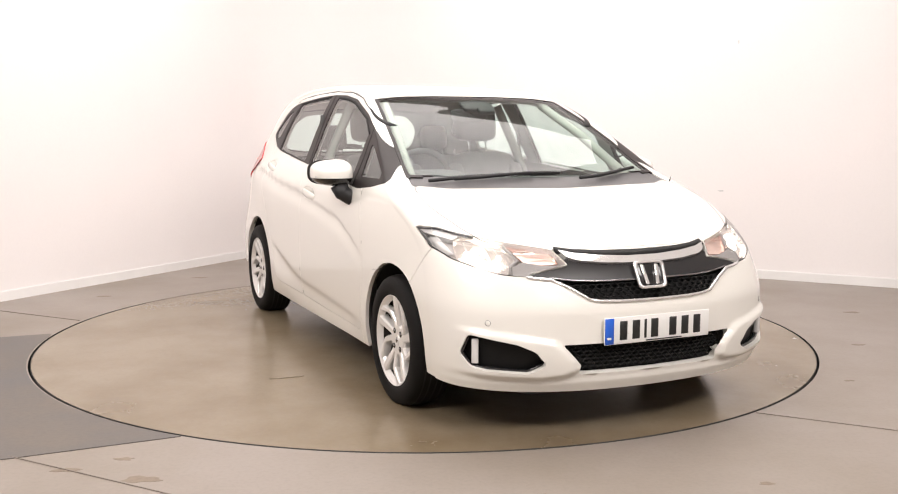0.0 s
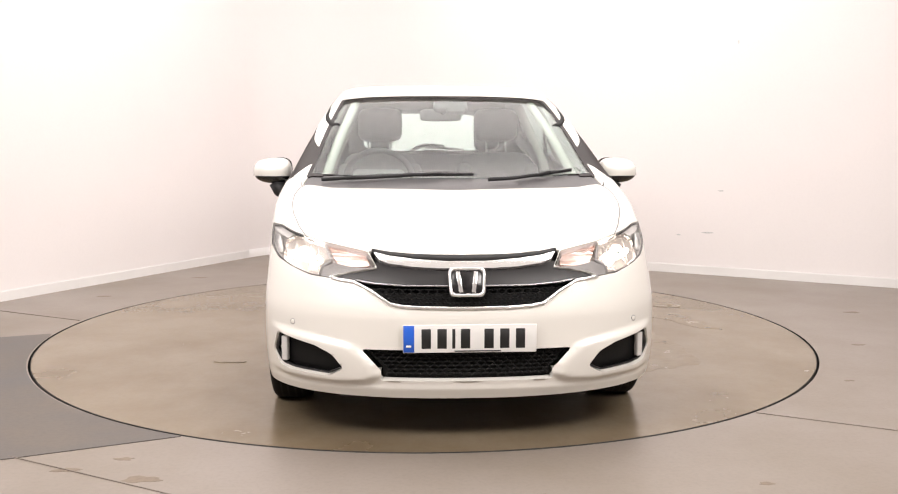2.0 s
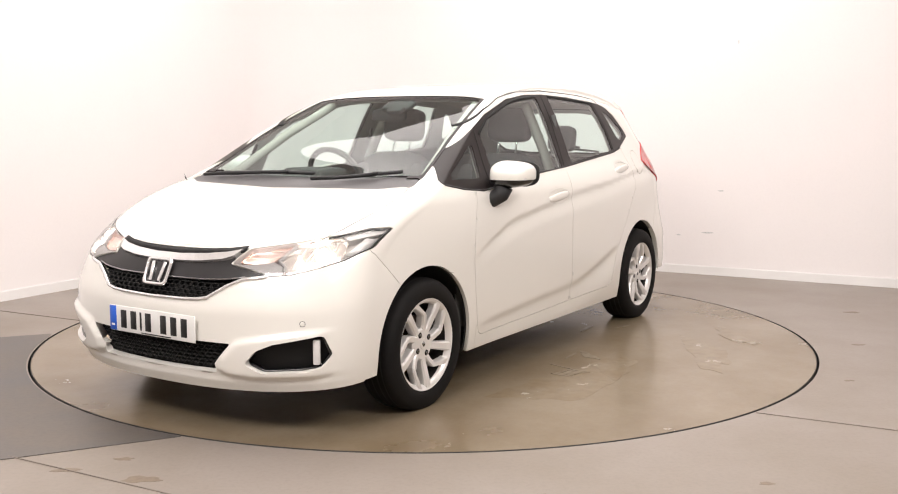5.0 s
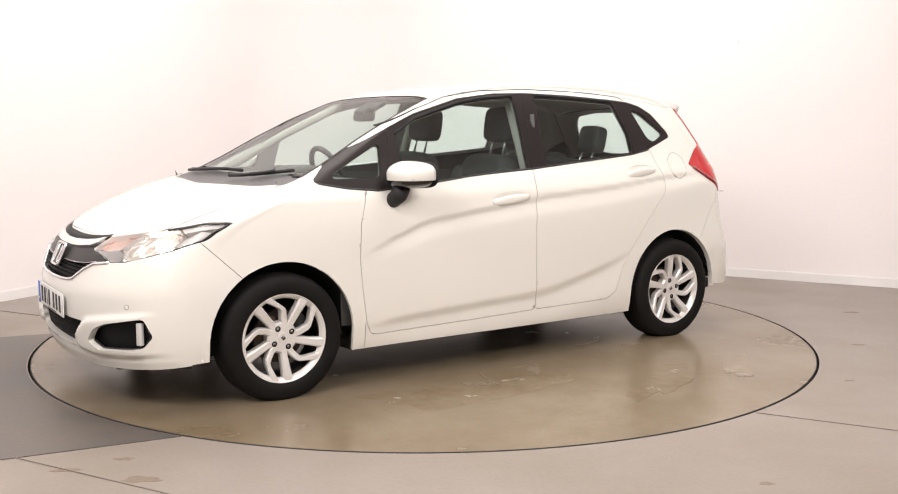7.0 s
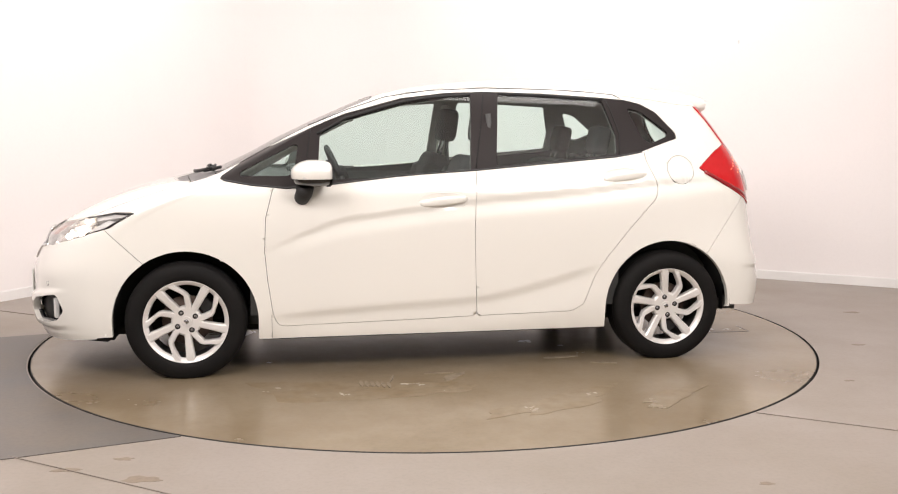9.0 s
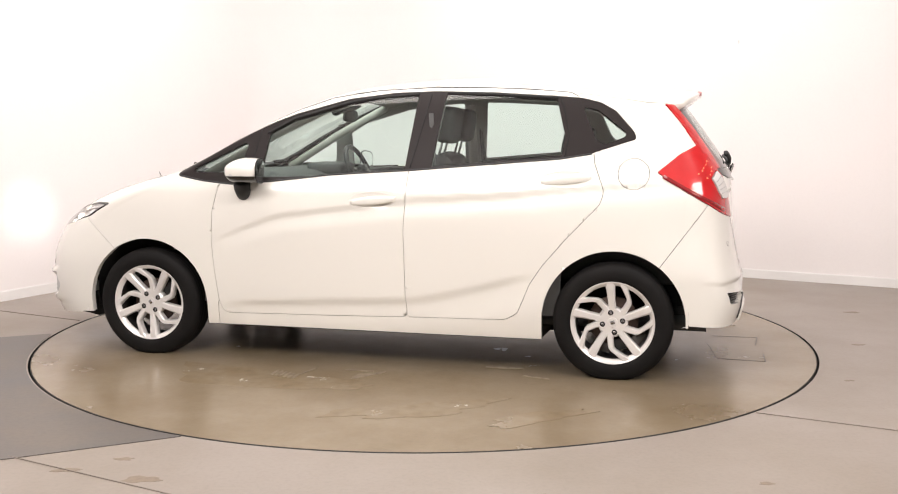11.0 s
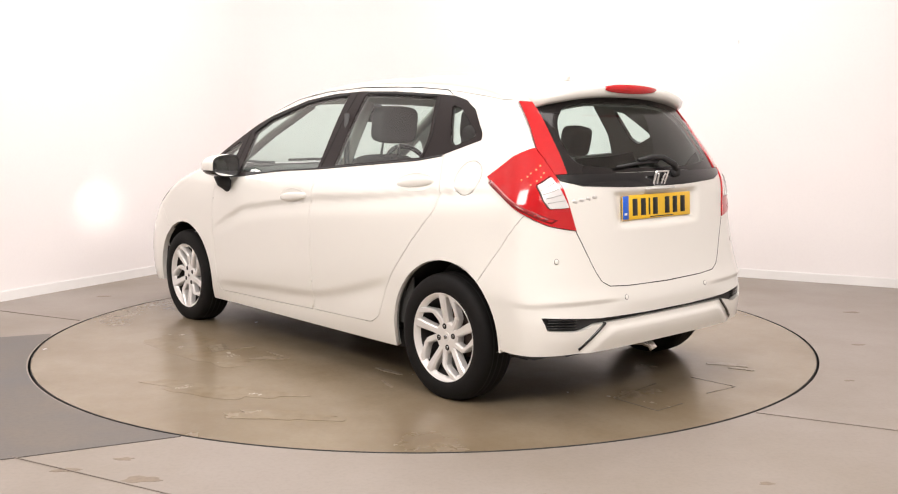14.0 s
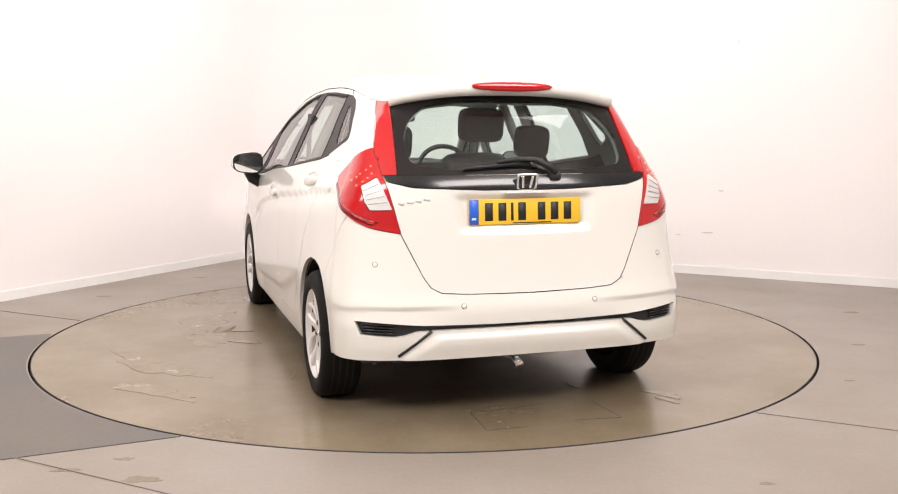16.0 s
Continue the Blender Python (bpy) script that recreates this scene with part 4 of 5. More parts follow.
# fog bay lamps, sensors
for s in (1, -1):
    p = on_body("F", s * .733, .360, -.012)
    part("running_lamp", box(-.012, -.014, -.050, .012, .014, .050, .005, 2, Matrix.Translation(p) @ pose(0, 0, 0, 0, 0, s * 28)), WHITELENS, bumper_f, "upright clear running lamp")
    part("fog_bay_rim", ribbon([(s * a, b) for a, b in ((.752, .424), (.770, .352), (.744, .304), (.70, .293), (.549, .282), (.491, .311))], "F", .006, -.003, .02), BLACK, bumper_f)
    for k in range(4):
        part("rear_slat", ribbon([(s * .735, .436 - k * .012), (s * .60, .428 - k * .0115)], "R", .004, -.008, .012), BLACK, bumper_r)
    for view, y, z, owner in (("F", .690, .478, bumper_f), ("R", .665, .680, bumper_r), ("R", .304, .500, bumper_r)):
        disc = lathe([(0.0001, .0020), (.0085, .0020), (.0100, .0012), (.0100, -.006)], 20)
        ring = lathe([(.0100, .0012), (.0118, .0012), (.0118, -.004)], 20)
        p, q = on_body(view, s * y, z, 0), on_body(view, s * y, z, .05)
        disc.transform(Matrix.Translation(p) @ Vector((0, 1, 0)).rotation_difference(q - p).to_matrix().to_4x4())
        ring.transform(Matrix.Translation(p) @ Vector((0, 1, 0)).rotation_difference(q - p).to_matrix().to_4x4())
        part("sensor_ring", ring, COWL, part("parking_sensor", disc, PAINT, owner))
    part("skirt_gap", ribbon([(s * .582, .296), (s * .445, .402)], "R", .011, .0055, .012), BLACK, bumper_r)

# handles
for x, z, ds in ((-.033, .881, doors_f), (-1.022, .997, doors_r)):
    for owner in ds:
        for v in owner.data.vertices:
            e = math.hypot((v.co.x - x) / .134, (v.co.z - z + .004) / .046)
            if e < 1:
                v.co.y -= math.copysign(.010 * float(smooth(1, .45, e)), v.co.y)
    for s, owner in zip((1, -1), ds):
        pts = []
        for k in range(13):
            t = k / 12
            bulge = math.sin(math.pi * t) ** .55
            p = on_body("S", x + .124 - .248 * t, z - .020 + .024 * t, -.006 + .011 * bulge)
            pts.append(p)
        bm = bmesh.new()
        rings = []
        for k, p in enumerate(pts):
            t = k / 12
            hz, hy = .012 + .011 * math.sin(math.pi * t) ** .7, .008
            rings.append([bm.verts.new(p + Vector((0, hy * math.cos(a), hz * math.sin(a)))) for a in (2 * math.pi * i / 14 for i in range(14))])
        for a, b in zip(rings, rings[1:]):
            for i in range(14):
                bm.faces.new((a[i], a[(i + 1) % 14], b[(i + 1) % 14], b[i]))
        bm.faces.new(rings[0])
        bm.faces.new(rings[-1])
        bmesh.ops.recalc_face_normals(bm, faces=bm.faces[:])
        part("door_handle", bm if s > 0 else mirrored(bm), PAINT, owner, "body-coloured pull handle")
        rim = [(x + .128 * math.cos(a), z - .006 + .042 * math.sin(a)) for a in (2 * math.pi * i / 40 for i in range(41))]
        cup = ribbon(rim, "S", .0026, .0004, .003, .03)
        part("handle_rim", cup if s > 0 else mirrored(cup), PAINT, owner)

# door mirrors
for s, owner in ((1, doors_f[0]), (-1, doors_f[1])):
    def shell(z_lo, z_hi, grow=1.0):
        bm = bmesh.new()
        bmesh.ops.create_uvsphere(bm, u_segments=40, v_segments=28, radius=1)
        for v in bm.verts:
            c = v.co
            e = [math.copysign(abs(k) ** .72, k) for k in c]
            n = (abs(e[0]) ** 2.8 + abs(e[1]) ** 2.8 + abs(e[2]) ** 2.8) ** (1 / 2.8)
            e = [k / n for k in e]
            y = .912 + .098 * e[1] * grow
            out = (y - .82) / .19
            x = .645 + (.102 if e[0] > 0 else .120) * e[0] * grow - .016 * out
            z = 1.022 + .074 * e[2] * grow * (1 - .22 * out) * (1 - .34 * max(0, e[0]) ** 1.6 * (e[2] > 0))
            v.co = (x, y, z)
        for z, up in ((z_lo, -1), (z_hi, 1)):
            bmesh.ops.bisect_plane(bm, geom=bm.verts[:] + bm.edges[:] + bm.faces[:], plane_co=(0, 0, z), plane_no=(0, 0, up), clear_outer=True)
        bmesh.ops.bisect_plane(bm, geom=bm.verts[:] + bm.edges[:] + bm.faces[:], plane_co=(.556, .912, 1.02), plane_no=(-.985, -.17, 0), clear_outer=True)
        return bm
    flipm = (lambda b: b) if s > 0 else mirrored
    head = part("door_mirror", flipm(shell(.998, 2)), PAINT, owner, "white door mirror with a black base")
    part("lower_shell", flipm(shell(0, .998, .985)), BLACK, head)
    bm = tube([(.69, .775, .895), (.685, .83, .90), (.675, .868, .925), (.67, .885, .965)], .036, 14, 1.25)
    part("mirror_foot", flipm(bm), MATT, head, "black mirror foot")
    def face(grow, back):
        bm = bmesh.new()
        ring = []
        for k in range(40):
            a = 2 * math.pi * k / 40
            e = (math.copysign(abs(math.cos(a)) ** .62, math.cos(a)), math.copysign(abs(math.sin(a)) ** .62, math.sin(a)))
            y = .912 + .098 * e[0] * grow
            ring.append(bm.verts.new((.556 - .1726 * (y - .912) - back, y, 1.022 + .074 * e[1] * grow * (1 - .22 * (y - .82) / .19))))
        bm.faces.new(ring)
        return bm
    part("mirror_bezel", flipm(face(.985, 0)), MATT, head, "", True)
    part("mirror_glass", flipm(face(.88, .003)), MIRROR, head, "", True)
    ind = box(-.05, -.003, -.006, .058, .004, .006, .002, 2)
    ind.transform(pose(.625, .998, 1.003, 0, 0, 5))
    part("repeater", flipm(ind), WHITELENS, head)


# ---- wheels ----
def wheel_parts(hub_ob, spin):
    """Tyre, alloy rim, nuts and brake on an axle whose outside is +y."""
    tyre = lathe([(.202, .080), (.214, .090), (.232, .0945), (.256, .0945), (.276, .089), (.288, .080), (.295, .066), (.2985, .045), (.299, .0),
                  (.2985, -.045), (.295, -.066), (.288, -.080), (.256, -.094), (.214, -.09), (.202, -.08)], 72)
    level = Matrix.Rotation(math.radians(spin), 4, "Y")
    for v in tyre.verts:
        w = level @ v.co
        if w.z < -.2865:
            w.z, w.y = -.2865, w.y * 1.02
            v.co = level.inverted() @ w
    part("tyre", tyre, RUBBER, hub_ob, "worn black road tyre")
    # near-black rings laid on the tread paint in the shade of its grooves
    for o in (-.045, -.016, .016, .045):
        groove = lathe([(.2990, o - .004), (.2993, o), (.2990, o + .004)], 72)
        bmesh.ops.delete(groove, geom=[v for v in groove.verts if (level @ v.co).z < -.278], context="VERTS")
        part("tread_groove_shade", groove, DEEP, hub_ob)
    rim = lathe([(.184, .060), (.190, .074), (.2000, .081), (.2035, .083), (.2065, .0865), (.2085, .084), (.2085, .078)], 72)
    barrel = lathe([(.192, .062), (.188, .03), (.184, -.06), (.194, -.085)], 48)
    spokes = []
    for k in range(5):
        for kind in (0, 1):
            a0 = math.radians(72 * k)
            if kind == 0:
                line = [(.055, 0, .038), (.085, 0, .037), (.130, -1, .040), (.170, -1.5, .045), (.202, -2, .052)]
            else:
                line = [(.055, -24, .036), (.085, -26, .033), (.128, -31, .031), (.142, -36, .034), (.175, -49, .036), (.202, -55.5, .048)]
            bm = bmesh.new()
            rings = []
            for r, da, w in line:
                a = a0 + math.radians(da)
                d, n = Vector((math.cos(a), 0, math.sin(a))), Vector((-math.sin(a), 0, math.cos(a)))
                y = .060 + .018 * smooth(.05, .19, r)
                c = d * r
                rings.append([bm.verts.new(c + n * w * .5 + Vector((0, y - .034, 0))), bm.verts.new(c + n * w * .47 + Vector((0, y - .005, 0))), bm.verts.new(c + n * w * .30 + Vector((0, y + .003, 0))),
                              bm.verts.new(c - n * w * .30 + Vector((0, y + .003, 0))), bm.verts.new(c - n * w * .47 + Vector((0, y - .005, 0))), bm.verts.new(c - n * w * .5 + Vector((0, y - .034, 0)))])
            for p, q in zip(rings, rings[1:]):
                for i in range(5):
                    bm.faces.new((p[i], p[i + 1], q[i + 1], q[i]))
            bmesh.ops.recalc_face_normals(bm, faces=bm.faces[:])
            spokes.append(bm)
    hub = lathe([(.0001, .066), (.024, .066), (.0255, .063), (.030, .0635), (.066, .0635), (.075, .054), (.077, .02)], 48)
    part("rim", rim, ALLOY, hub_ob, "silver alloy rim")
    part("barrel", barrel, BARREL, hub_ob)
    for bm in spokes:
        part("spoke", bm, ALLOY, hub_ob, flat=True)
    part("hub", hub, ALLOY, hub_ob, flat=True)
    for k in range(4):
        a = math.radians(90 * k + 9.5)
        pos = Matrix.Translation((.050 * math.cos(a), 0, .050 * math.sin(a)))
        # dark disc proud of the hub, in place of the well's inner shade
        well = lathe([(.0135, .050), (.0135, .0644), (.0001, .0644)], 20)
        well.transform(pos)
        part("nut_well_shade", well, DEEP, hub_ob)
        nut = lathe([(.0001, .0675), (.005, .0675), (.0078, .065), (.0078, .05)], 6)
        nut.transform(pos)
        part("wheel_nut", nut, DARKCHROME, hub_ob, flat=True)
    part("centre_cap", box(-.011, .064, -.009, .011, .0685, .009, .002, 1), DARKCHROME, hub_ob)
    part("brake_disc", lathe([(.04, .012), (.122, .012), (.124, .008), (.124, -.008), (.04, -.012)], 48), BRAKE, hub_ob, "rusty iron brake disc")
    part("brake_caliper", box(-.05, -.03, .085, .05, .035, .15, .012, 2), UNDER, hub_ob)


for x, s, spin in ((AXLE_F, 1, -50.5), (AXLE_R, 1, -159), (AXLE_F, -1, 50), (AXLE_R, -1, 14)):
    ob = new("wheel")
    ob.parent = car
    ob.matrix_basis = pose(x, s * .747, .2870, 0, 0, 0 if s > 0 else 180) @ pose(0, 0, 0, 0, spin)
    wheel_parts(ob, spin)

# underbody and arches
outline = [(1.95, .45), (1.84, .60), (1.66, .70), (1.63, .52), (.91, .52), (.89, .775), (-.90, .775), (-.92, .52), (-1.50, .52)]
outline = outline + [(x, -y) for x, y in outline[::-1]]
part("underbody", slab(outline, .174, .235), UNDER, car, "black underbody tray")
part("front_splash_tray", slab([(1.93, .5), (1.64, .62), (1.64, -.62), (1.93, -.5)], .165, .197), MATT, car)
part("exhaust", tube([(-1.2, .10, .21), (-1.6, .07, .225), (-1.80, .04, .245), (-1.845, .035, .235), (-1.86, .03, .215)], .020, 14), CHROME, car, "small bright exhaust tip")
part("rear_tray", box(-1.82, -.60, .255, -1.45, .60, .33, .01, 1), UNDER, car)
part("silencer", box(-1.74, -.38, .235, -1.48, -.02, .32, .04, 3), UNDER, car)
for x in (AXLE_F, AXLE_R):
    for s in (1, -1):
        bm = bmesh.new()
        n = 30
        rings = []
        for y in (.826, .50):
            rings.append([bm.verts.new((x + .362 * math.cos(a), (y - (.085 * abs(math.cos(a)) ** 6 if y > .8 else 0)) * s, max(.288 + .362 * math.sin(a), .24))) for a in (math.pi * (-.04 + 1.08 * i / n) for i in range(n + 1))])
        for i in range(n):
            bm.faces.new((rings[0][i], rings[0][i + 1], rings[1][i + 1], rings[1][i]))
        bm.faces.new(rings[1])
        bmesh.ops.recalc_face_normals(bm, faces=bm.faces[:])
        ln = part("arch_liner", bm, DEEP, car, "black wheel arch liner")
    part("axle", tube([(x, -.66, .29), (x, .66, .29)], .035, 12), UNDER, car)
# ---- cabin ----
SOLID = ["front_door", "rear_door", "front_wing", "tailgate", "garnish", "tail_lamp_lower", "reversing_lens", "lamp_glow"]
part("pillar_trim", panel(["", "window_surround", "tail_lamp_upper", "glass_border"], whole=True, gap=0, flange=False, shift=.026), LINING, car, "pale grey cabin pillar trim")
part("cabin_lining", panel(SOLID, whole=True, gap=0, flange=False, shift=.026), TRIM, car, "dark cabin lining")
part("headliner", panel(["roof"], whole=True, gap=0, flange=False, shift=.035), LINER, car, "pale headliner")
part("bonnet_lining", panel(["bonnet", "cowl"], whole=True, gap=0, flange=False, shift=.035), DEEP, car)
part("cabin_floor", box(-1.72, -.70, .24, 1.0, .70, .30), TRIM, car)
part("load_floor", box(-1.72, -.60, .45, -.85, .60, .62, .03), TRIM, car)

bm = bmesh.new()
rings = []
for k in range(25):
    y = -.70 + 1.40 * k / 24
    b = 1 - .12 * (abs(y) / .7) ** 3
    rings.append([bm.verts.new((x, y, z)) for x, z in ((1.08, .94), (1.06, 1.000 * b + .0), (.90, .995), (.68, .985), (.60, .955), (.57, .90), (.62, .72), (.70, .50))])
for a, b in zip(rings, rings[1:]):
    for i in range(7):
        bm.faces.new((a[i], a[i + 1], b[i + 1], b[i]))
bmesh.ops.recalc_face_normals(bm, faces=bm.faces[:])
part("dashboard", bm, TRIM, car, "dark moulded dashboard")
part("instrument_hood", box(.50, -.50, .94, .74, -.22, 1.025, .03, 3), TRIM, car)
part("centre_screen", box(.565, -.10, .80, .60, .12, .96, .01, 2), BLACK, car)
ring_pts = [(.185 * math.cos(a), 0, .185 * math.sin(a)) for a in (2 * math.pi * i / 40 for i in range(41))]
st = tube(ring_pts, .016, 10)
st2 = join(st, tube([(-.18, 0, 0), (0, .02, 0), (.18, 0, 0)], .018, 8), tube([(0, .02, 0), (0, 0, -.18)], .018, 8), box(-.06, 0, -.05, .06, .05, .05, .02, 2))
st2.transform(pose(.42, -.36, .955, 0, 0, 90) @ pose(0, 0, 0, 24))
part("steering_wheel", st2, MATT, car, "black three-spoke steering wheel")


def cushion(sx, sy, sz, m, bulge=.12):
    """A padded block with soft edges."""
    bm = bmesh.new()
    bmesh.ops.create_cube(bm, size=2)
    bmesh.ops.subdivide_edges(bm, edges=bm.edges[:], cuts=7, use_grid_fill=True)
    for v in bm.verts:
        c = v.co
        e = Vector([math.copysign(abs(k) ** 1.0, k) for k in c])
        n = (abs(e.x) ** 5 + abs(e.y) ** 5 + abs(e.z) ** 5) ** .2
        e /= n
        v.co = (e.x * sx, e.y * sy, e.z * sz)
    bm.transform(m)
    return bm


for y, dx in ((.36, .08), (-.36, .15)):
    seat = part("front_seat", cushion(.26, .25, .09, pose(.02 + dx, y, .54, 0, -6)), FABRIC, car, "dark grey fabric front seat")
    part("backrest", cushion(.075, .235, .285, pose(-.270 + dx, y, .815, 0, -14)), FABRIC, seat)
    for s in (-1, 1):
        part("side_bolster", cushion(.075, .05, .25, pose(-.235 + dx, y + s * .205, .78, 0, -14)), FABRIC, seat)
        part("headrest_post", tube([(-.355 + dx, y + s * .06, 1.06), (-.400 + dx, y + s * .06, 1.24)], .007, 8), CHROME, seat)
    part("headrest", cushion(.055, .135, .100, pose(-.41 + dx, y, 1.262, 0, -8)), FABRIC, seat)
    part("door_card", box(-1.0, (.775 if y > 0 else -.785), .30, .95, (.785 if y > 0 else -.775), .96, .004), TRIM, car)
bench = part("rear_bench", cushion(.24, .62, .09, pose(-.54, 0, .56, 0, -5)), FABRIC, car, "dark grey fabric rear bench")
part("backrest", cushion(.075, .62, .27, pose(-.82, 0, .80, 0, -17)), FABRIC, bench)
for y in (.37, 0, -.37):
    part("headrest", cushion(.050, .088, .082 if y else .05, pose(-1.01, y, 1.175 if y else 1.04, 0, -12)), FABRIC, bench)
    for s in (-1, 1):
        part("headrest_post", tube([(-.91, y + s * .05, .98), (-.995, y + s * .05, 1.13 if y else 1.03)], .006, 8), CHROME, bench)
part("rear_view_mirror", join(cushion(.012, .115, .034, pose(.37, -.02, 1.315, 0, -8)), tube([(.38, -.01, 1.32), (.39, 0, 1.36)], .010, 8)), MATT, car, "black rear-view mirror")
part("camera_pod", join(cushion(.055, .095, .016, pose(.355, .035, 1.362, 0, 26)), cushion(.03, .05, .014, pose(.42, .06, 1.340, 0, 28))), MATT, car, "dark sensor pod behind the windscreen")
for s in (1, -1):
    part("seat_belt", join(tube([(-.30, s * .66, 1.32), (-.33, s * .69, .9), (-.33, s * .70, .45)], .014, 6)), TRIM, car)
    part("pillar_lining", tube([(-.275, s * .49, 1.38), (-.265, s * .60, 1.15), (-.26, s * .70, .92)], .028, 10), LINER, car)
    part("front_pillar_lining", tube([(.28, s * .49, 1.375), (.62, s * .555, 1.205), (1.0, s * .62, .985)], .024, 10), LINER, car)

# ---- outside fittings ----
bm = bmesh.new()
rings = []
for k in range(29):
    y = -.535 + 1.07 * k / 28
    e = abs(y) / .535
    top = skin.ray_cast(Vector((-1.30, abs(y), 4)), Vector((0, 0, -1)))[0].z
    back = -1.672 + .085 * e ** 3
    zb = 1.440 - .052 * e ** 2.6
    rings.append([bm.verts.new(c) for c in ((-1.30, y, top + .001), (-1.45, y, (top + zb) / 2 + .010), (back + .02, y, zb + .003), (back, y, zb - .006), (back + .010, y, zb - .036), (back + .030, y, zb - .050), (-1.50, y, zb - .048))])
for a, b in zip(rings, rings[1:]):
    for i in range(6):
        bm.faces.new((a[i], a[i + 1], b[i + 1], b[i]))
bm.faces.new(rings[0])
bm.faces.new(rings[-1])
bmesh.ops.recalc_face_normals(bm, faces=bm.faces[:])
spoiler = part("roof_spoiler", bm, PAINT, tailgate)
bm = bmesh.new()
rings = []
for k in range(25):
    y = -.19 + .38 * k / 24
    e = abs(y) / .19
    h = .017 * math.sqrt(max(1 - e * e, 0)) + .001
    x = -1.674 + .085 * (abs(y) / .535) ** 3
    rings.append([bm.verts.new(c) for c in ((x + .012, y, 1.432 + h), (x - .004, y, 1.430 + h * .8), (x - .002, y, 1.426 - h), (x + .014, y, 1.424 - h))])
for a, b in zip(rings, rings[1:]):
    for i in range(3):
        bm.faces.new((a[i], a[i + 1], b[i + 1], b[i]))
bmesh.ops.recalc_face_normals(bm, faces=bm.faces[:])
part("high_stop_lamp", bm, RED, spoiler, "narrow red stop lamp in the spoiler")
bm = cushion(.055, .018, .022, pose(-1.22, 0, 1.50))
for v in bm.verts:
    if v.co.z > 1.5:
        v.co.x -= .03
        v.co.y *= .4
part("aerial_fin", bm, PAINT, car, "white roof aerial fin")


def on_glass(pts, lift):
    return [on_body("T", x, y, lift) for x, y in pts]


for arm, blade in ((((1.205, -.50), (1.20, -.36), (1.175, -.18), (1.165, -.06)), ((1.185, -.62), (1.165, -.40), (1.150, -.10), (1.152, .10))),
                   (((1.245, .16), (1.22, .28), (1.165, .42), (1.13, .47)), ((1.185, .30), (1.135, .45), (1.085, .58)))):
    w = part("wiper_arm", tube(on_glass(arm, .022), .010, 8, .7), MATT, car, "black windscreen wiper")
    part("wiper_blade", tube(on_glass(blade, .012), .0085, 8), MATT, w)
ra = [on_body("R", y, z, l) for y, z, l in ((-.135, 1.042, .022), (-.115, 1.060, .036), (-.05, 1.092, .036), (.03, 1.098, .030), (.12, 1.090, .024))]
w = part("rear_wiper", tube(ra, .017, 10, .55), MATT, tailgate, "black rear wiper")
part("wiper_blade", tube([on_body("R", y, z, .014) for y, z in ((-.03, 1.088), (.10, 1.082), (.275, 1.066))], .010, 8, .7), MATT, w)
part("wiper_cap", box(-1.85, -.165, 1.018, -1.80, -.115, 1.058, .015, 3), MATT, w)
part("window_sill_strip", ribbon([(1.07, .988), (.93, .9625), (.76, .9465), (.53, .9645), (.18, 1.0045), (-.227, 1.0295), (-.577, 1.0595), (-.986, 1.0935), (-1.14, 1.1185)], "S", .008, .002, .006), MATT, doors_f[0])

for s in (1, -1):
    for line in ([(-.2135, 1.040), (-.255, 1.24), (-.290, 1.436)], [(-1.006, 1.104), (-1.022, 1.215), (-.985, 1.36), (-.965, 1.407)], [(.672, .962), (.655, 1.10), (.632, 1.243)]):
        bm = ribbon(line, "S", .005, .0, .003, .03)
        part("door_gap", bm if s > 0 else mirrored(bm), DEEP, car)
    seal = ribbon([(.60, 1.215), (.457, 1.295), (.157, 1.381), (0, 1.407), (-.22, 1.424)], "S", .012, .001, .004, .03)
    part("window_seal", seal if s > 0 else mirrored(seal), DEEP, car)
    seal = ribbon([(-.37, 1.430), (-.62, 1.421), (-.955, 1.401)], "S", .012, .001, .004, .03)
    part("window_seal", seal if s > 0 else mirrored(seal), DEEP, car)

for s in (1, -1):
    bm = ribbon([(.64, 1.258), (.438, 1.340), (.243, 1.407), (0, 1.443), (-.305, 1.458), (-.62, 1.453), (-.807, 1.446), (-1.016, 1.428), (-1.06, 1.406)], "S", .0032, .0012, .004, .03)
    part("roof_seam", bm if s > 0 else mirrored(bm), DEEP, car, "dark seam beside the roof")

    bm = ribbon([(1.79, .612), (1.76, .640), (1.66, .683), (1.54, .718), (1.44, .733), (1.34, .732), (1.25, .715), (1.208, .69)], "T", .0032, .0008, .003)
    part("bonnet_gap", bm if s > 0 else mirrored(bm), COWL, car, "thin shut line of the bonnet")
    bm = ribbon([(.606, 1.01), (.553, .797), (.470, .625), (.440, .580), (.395, .556), (.28, .548), (.002, .542)], "R", .0036, .0006, .003)
    part("tailgate_gap", bm if s > 0 else mirrored(bm), DEEP, car, "thin shut line of the tailgate")

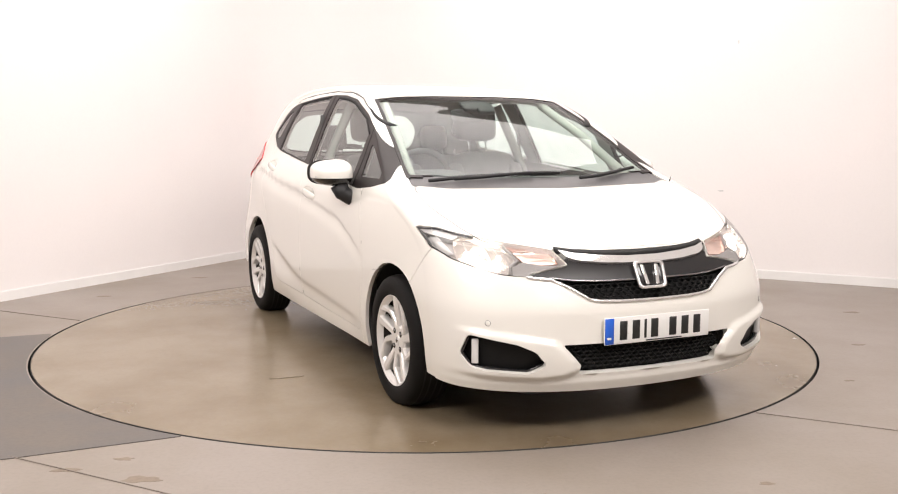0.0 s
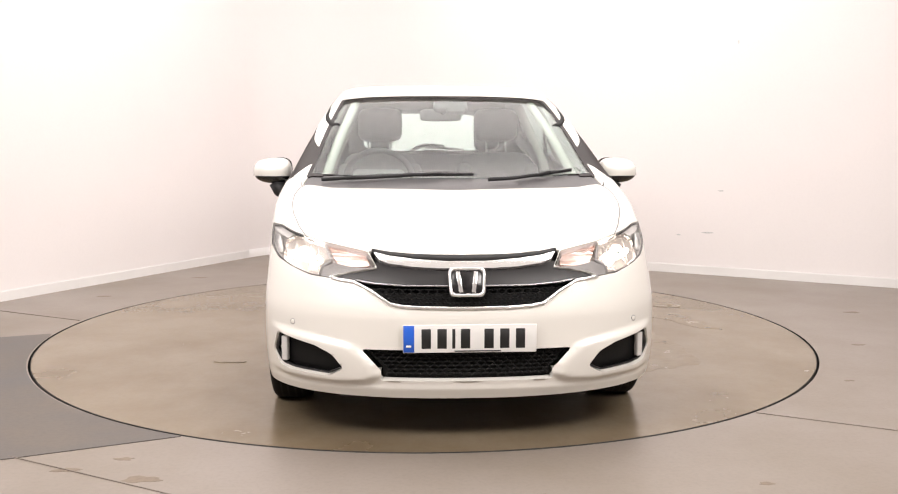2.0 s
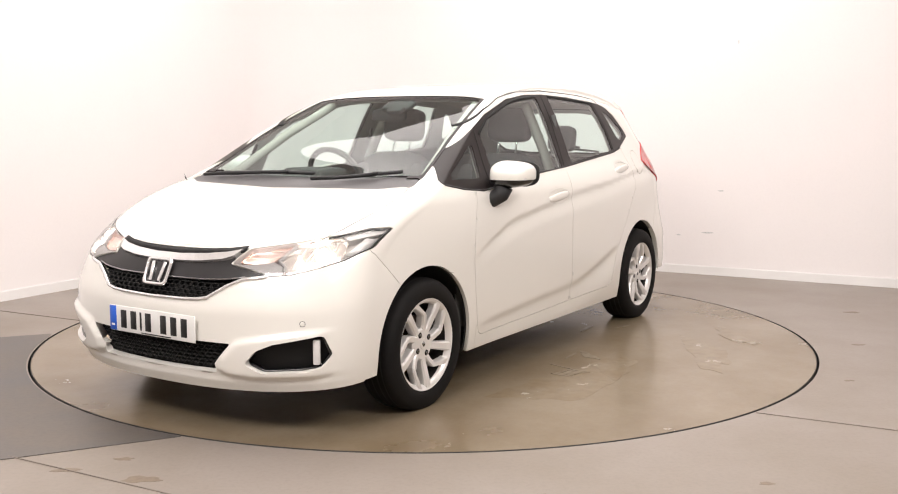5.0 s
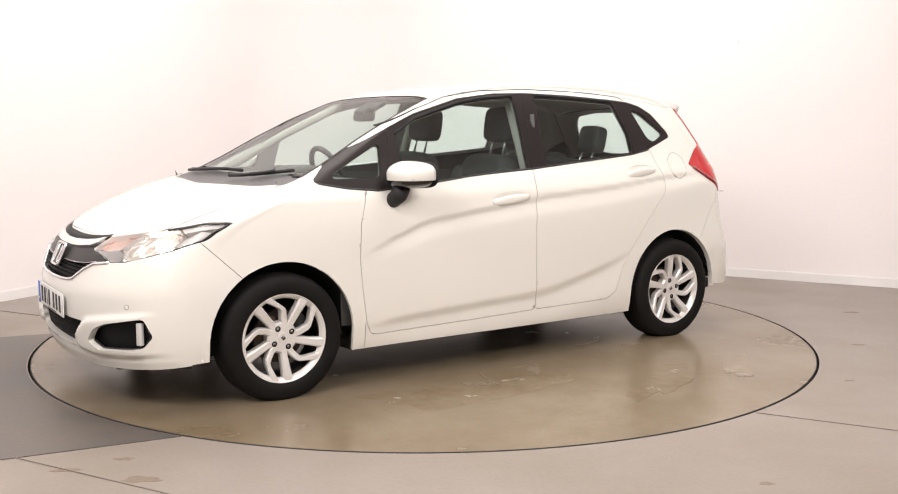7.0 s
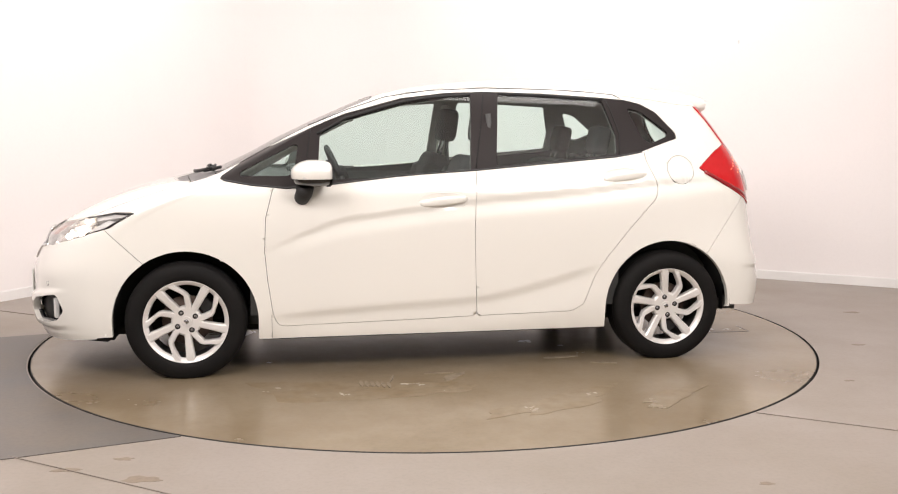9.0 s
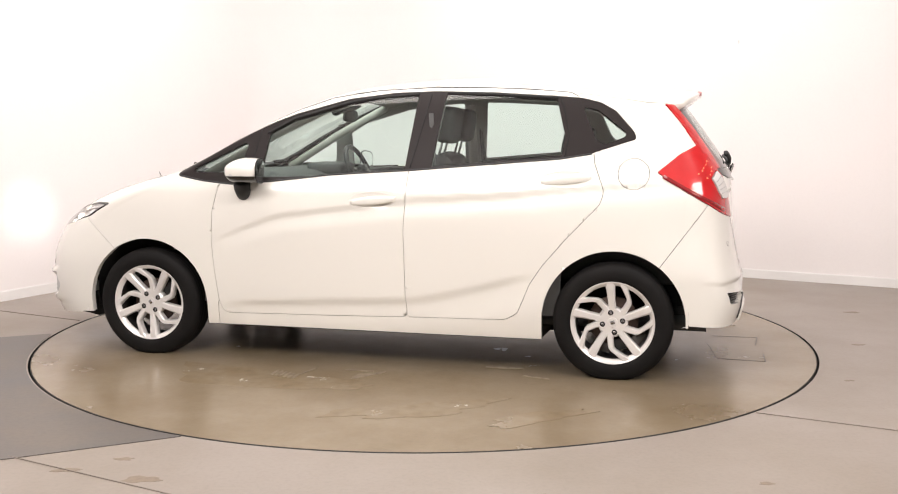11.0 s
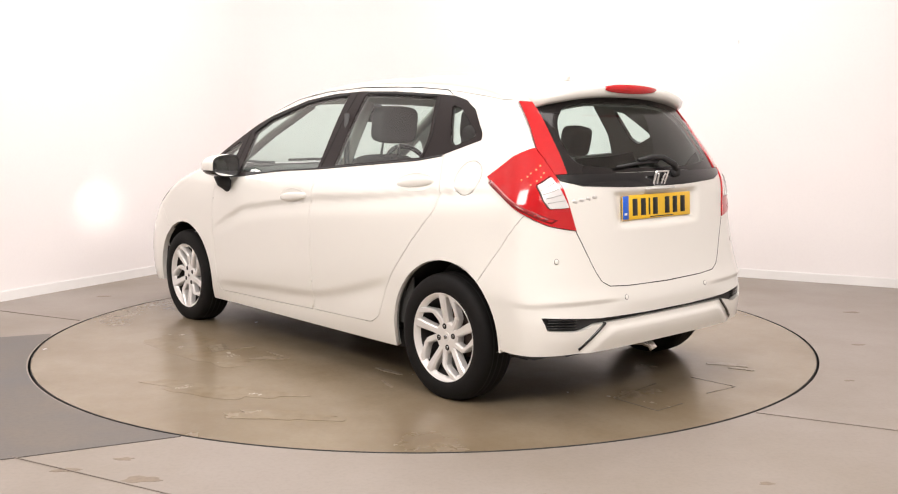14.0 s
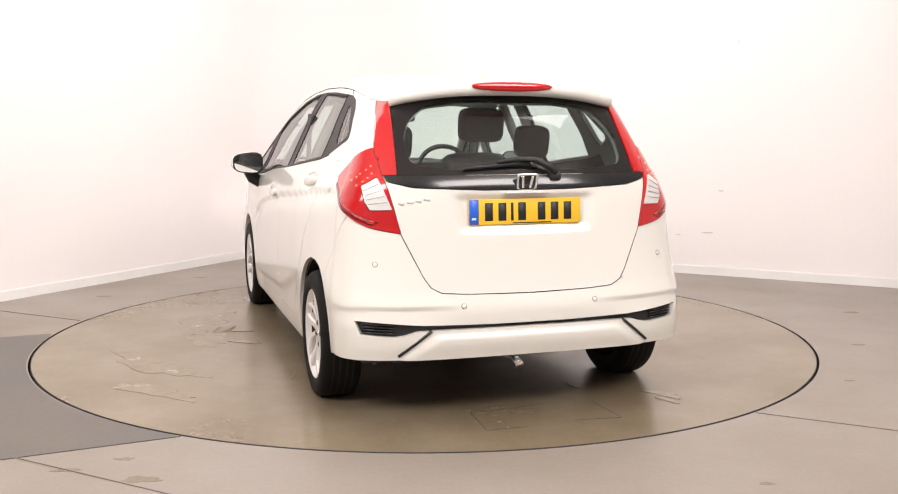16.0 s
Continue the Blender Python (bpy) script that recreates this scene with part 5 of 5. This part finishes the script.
# marks on the turntable: hatch outline and tyre scuffs
for a, b, w in (((-1.80, .235), (-2.05, .25), .008), ((-2.05, .25), (-2.055, .07), .006), ((-2.03, -.16), (-2.055, -.37), .006), ((-1.76, -.13), (-1.80, .235), .003), ((-2.055, -.37), (-1.80, -.36), .004)):
    d = (Vector(b) - Vector(a)).normalized()
    s = Vector((-d.y, d.x)) * w / 2
    part("hatch_line", slab([Vector(a) - s * .7, Vector(b) - s * .7, Vector(b) + s * .7, Vector(a) + s * .7], 0, .0012), HATCH, turntable, flat=True)
rnd = random.Random(4)
for k in range(6):
    a, r = rnd.uniform(0, 6.28), rnd.uniform(.9, 2.1)
    c = Vector((-0.09 + r * math.cos(a), -0.078 + r * math.sin(a)))
    n = rnd.randint(7, 11)
    wx, wy, th = rnd.uniform(.03, .16), rnd.uniform(.006, .02), rnd.uniform(0, 3.14)
    pts = []
    for i in range(n):
        q = 2 * math.pi * i / n
        u, v2 = wx * math.cos(q) * rnd.uniform(.7, 1.2), wy * math.sin(q) * rnd.uniform(.6, 1.3)
        pts.append((c.x + u * math.cos(th) - v2 * math.sin(th), c.y + u * math.sin(th) + v2 * math.cos(th)))
    part("scuff", slab(pts, 0, .0036), SCUFF, turntable, flat=True)
for k in range(6):
    cx, cy = .42 - k * .026, 1.08 + .010 * k
    part("tyre_print", slab([(cx + .010 * math.cos(q) , cy + .055 * math.sin(q) ) for q in (2 * math.pi * i / 12 for i in range(12))], 0, .0040), SCUFF, turntable, flat=True)


for layer, (cx, cy, wx, wy, th, mat) in enumerate(((.55, 1.18, .42, .17, -.18, BROWN), (.10, 1.24, .22, .10, .3, BROWN), (-.45, 1.55, .38, .10, .5, BROWN), (-1.0, 1.55, .25, .07, .7, BROWN),
                                (-1.78, -.73, .10, .035, .5, SCUFF), (-1.88, -.70, .06, .02, .3, SCUFF), (-.05, 1.02, .09, .03, .9, SCUFF))):
    pts = []
    for i in range(40):
        q = 2 * math.pi * i / 40
        w = 1 + .22 * math.sin(3 * q + cx * 7) + .13 * math.sin(7 * q + cy * 5) + rnd.uniform(-.06, .06)
        u, v2 = wx * math.cos(q) * w, wy * math.sin(q) * w
        pts.append((cx + u * math.cos(th) - v2 * math.sin(th), cy + u * math.sin(th) + v2 * math.cos(th)))
    part("stain", slab(pts, 0, .0005 + .0004 * layer), mat, turntable, "brown stain in the concrete" if mat is BROWN else "pale scuff", flat=True)


# ---- what moves ----
PIVOT = Vector((-0.090, -0.078, 0))


def turn(degrees):
    """The car's pose when its nose points that way."""
    return pose(0, 0, 0, 0, 0, degrees) @ Matrix.Translation(-PIVOT)


TURNS = ((0, -66.64), (0.5, -70.24), (1, -75.84), (1.5, -81.61), (2, -87.9), (2.5, -93.76), (3, -99.94), (3.5, -105.82), (4, -111.97), (4.5, -117.73),
         (5, -123.89), (6, -135.6), (7, -147.4), (7.5, -153.35), (8, -159.45), (8.5, -165.06), (9, -170.99), (10, -182.6), (11, -194.2), (11.5, -200.03),
         (12, -205.99), (12.5, -211.6), (13, -217.65), (13.5, -223.32), (14, -229.52), (14.5, -235.21), (15, -241.35), (15.5, -247.14), (16, -253.3))


def motions():
    walk(car, [(t, turn(a)) for t, a in TURNS])
    walk(turntable, [(t, turn(a)) for t, a in TURNS])


motions()
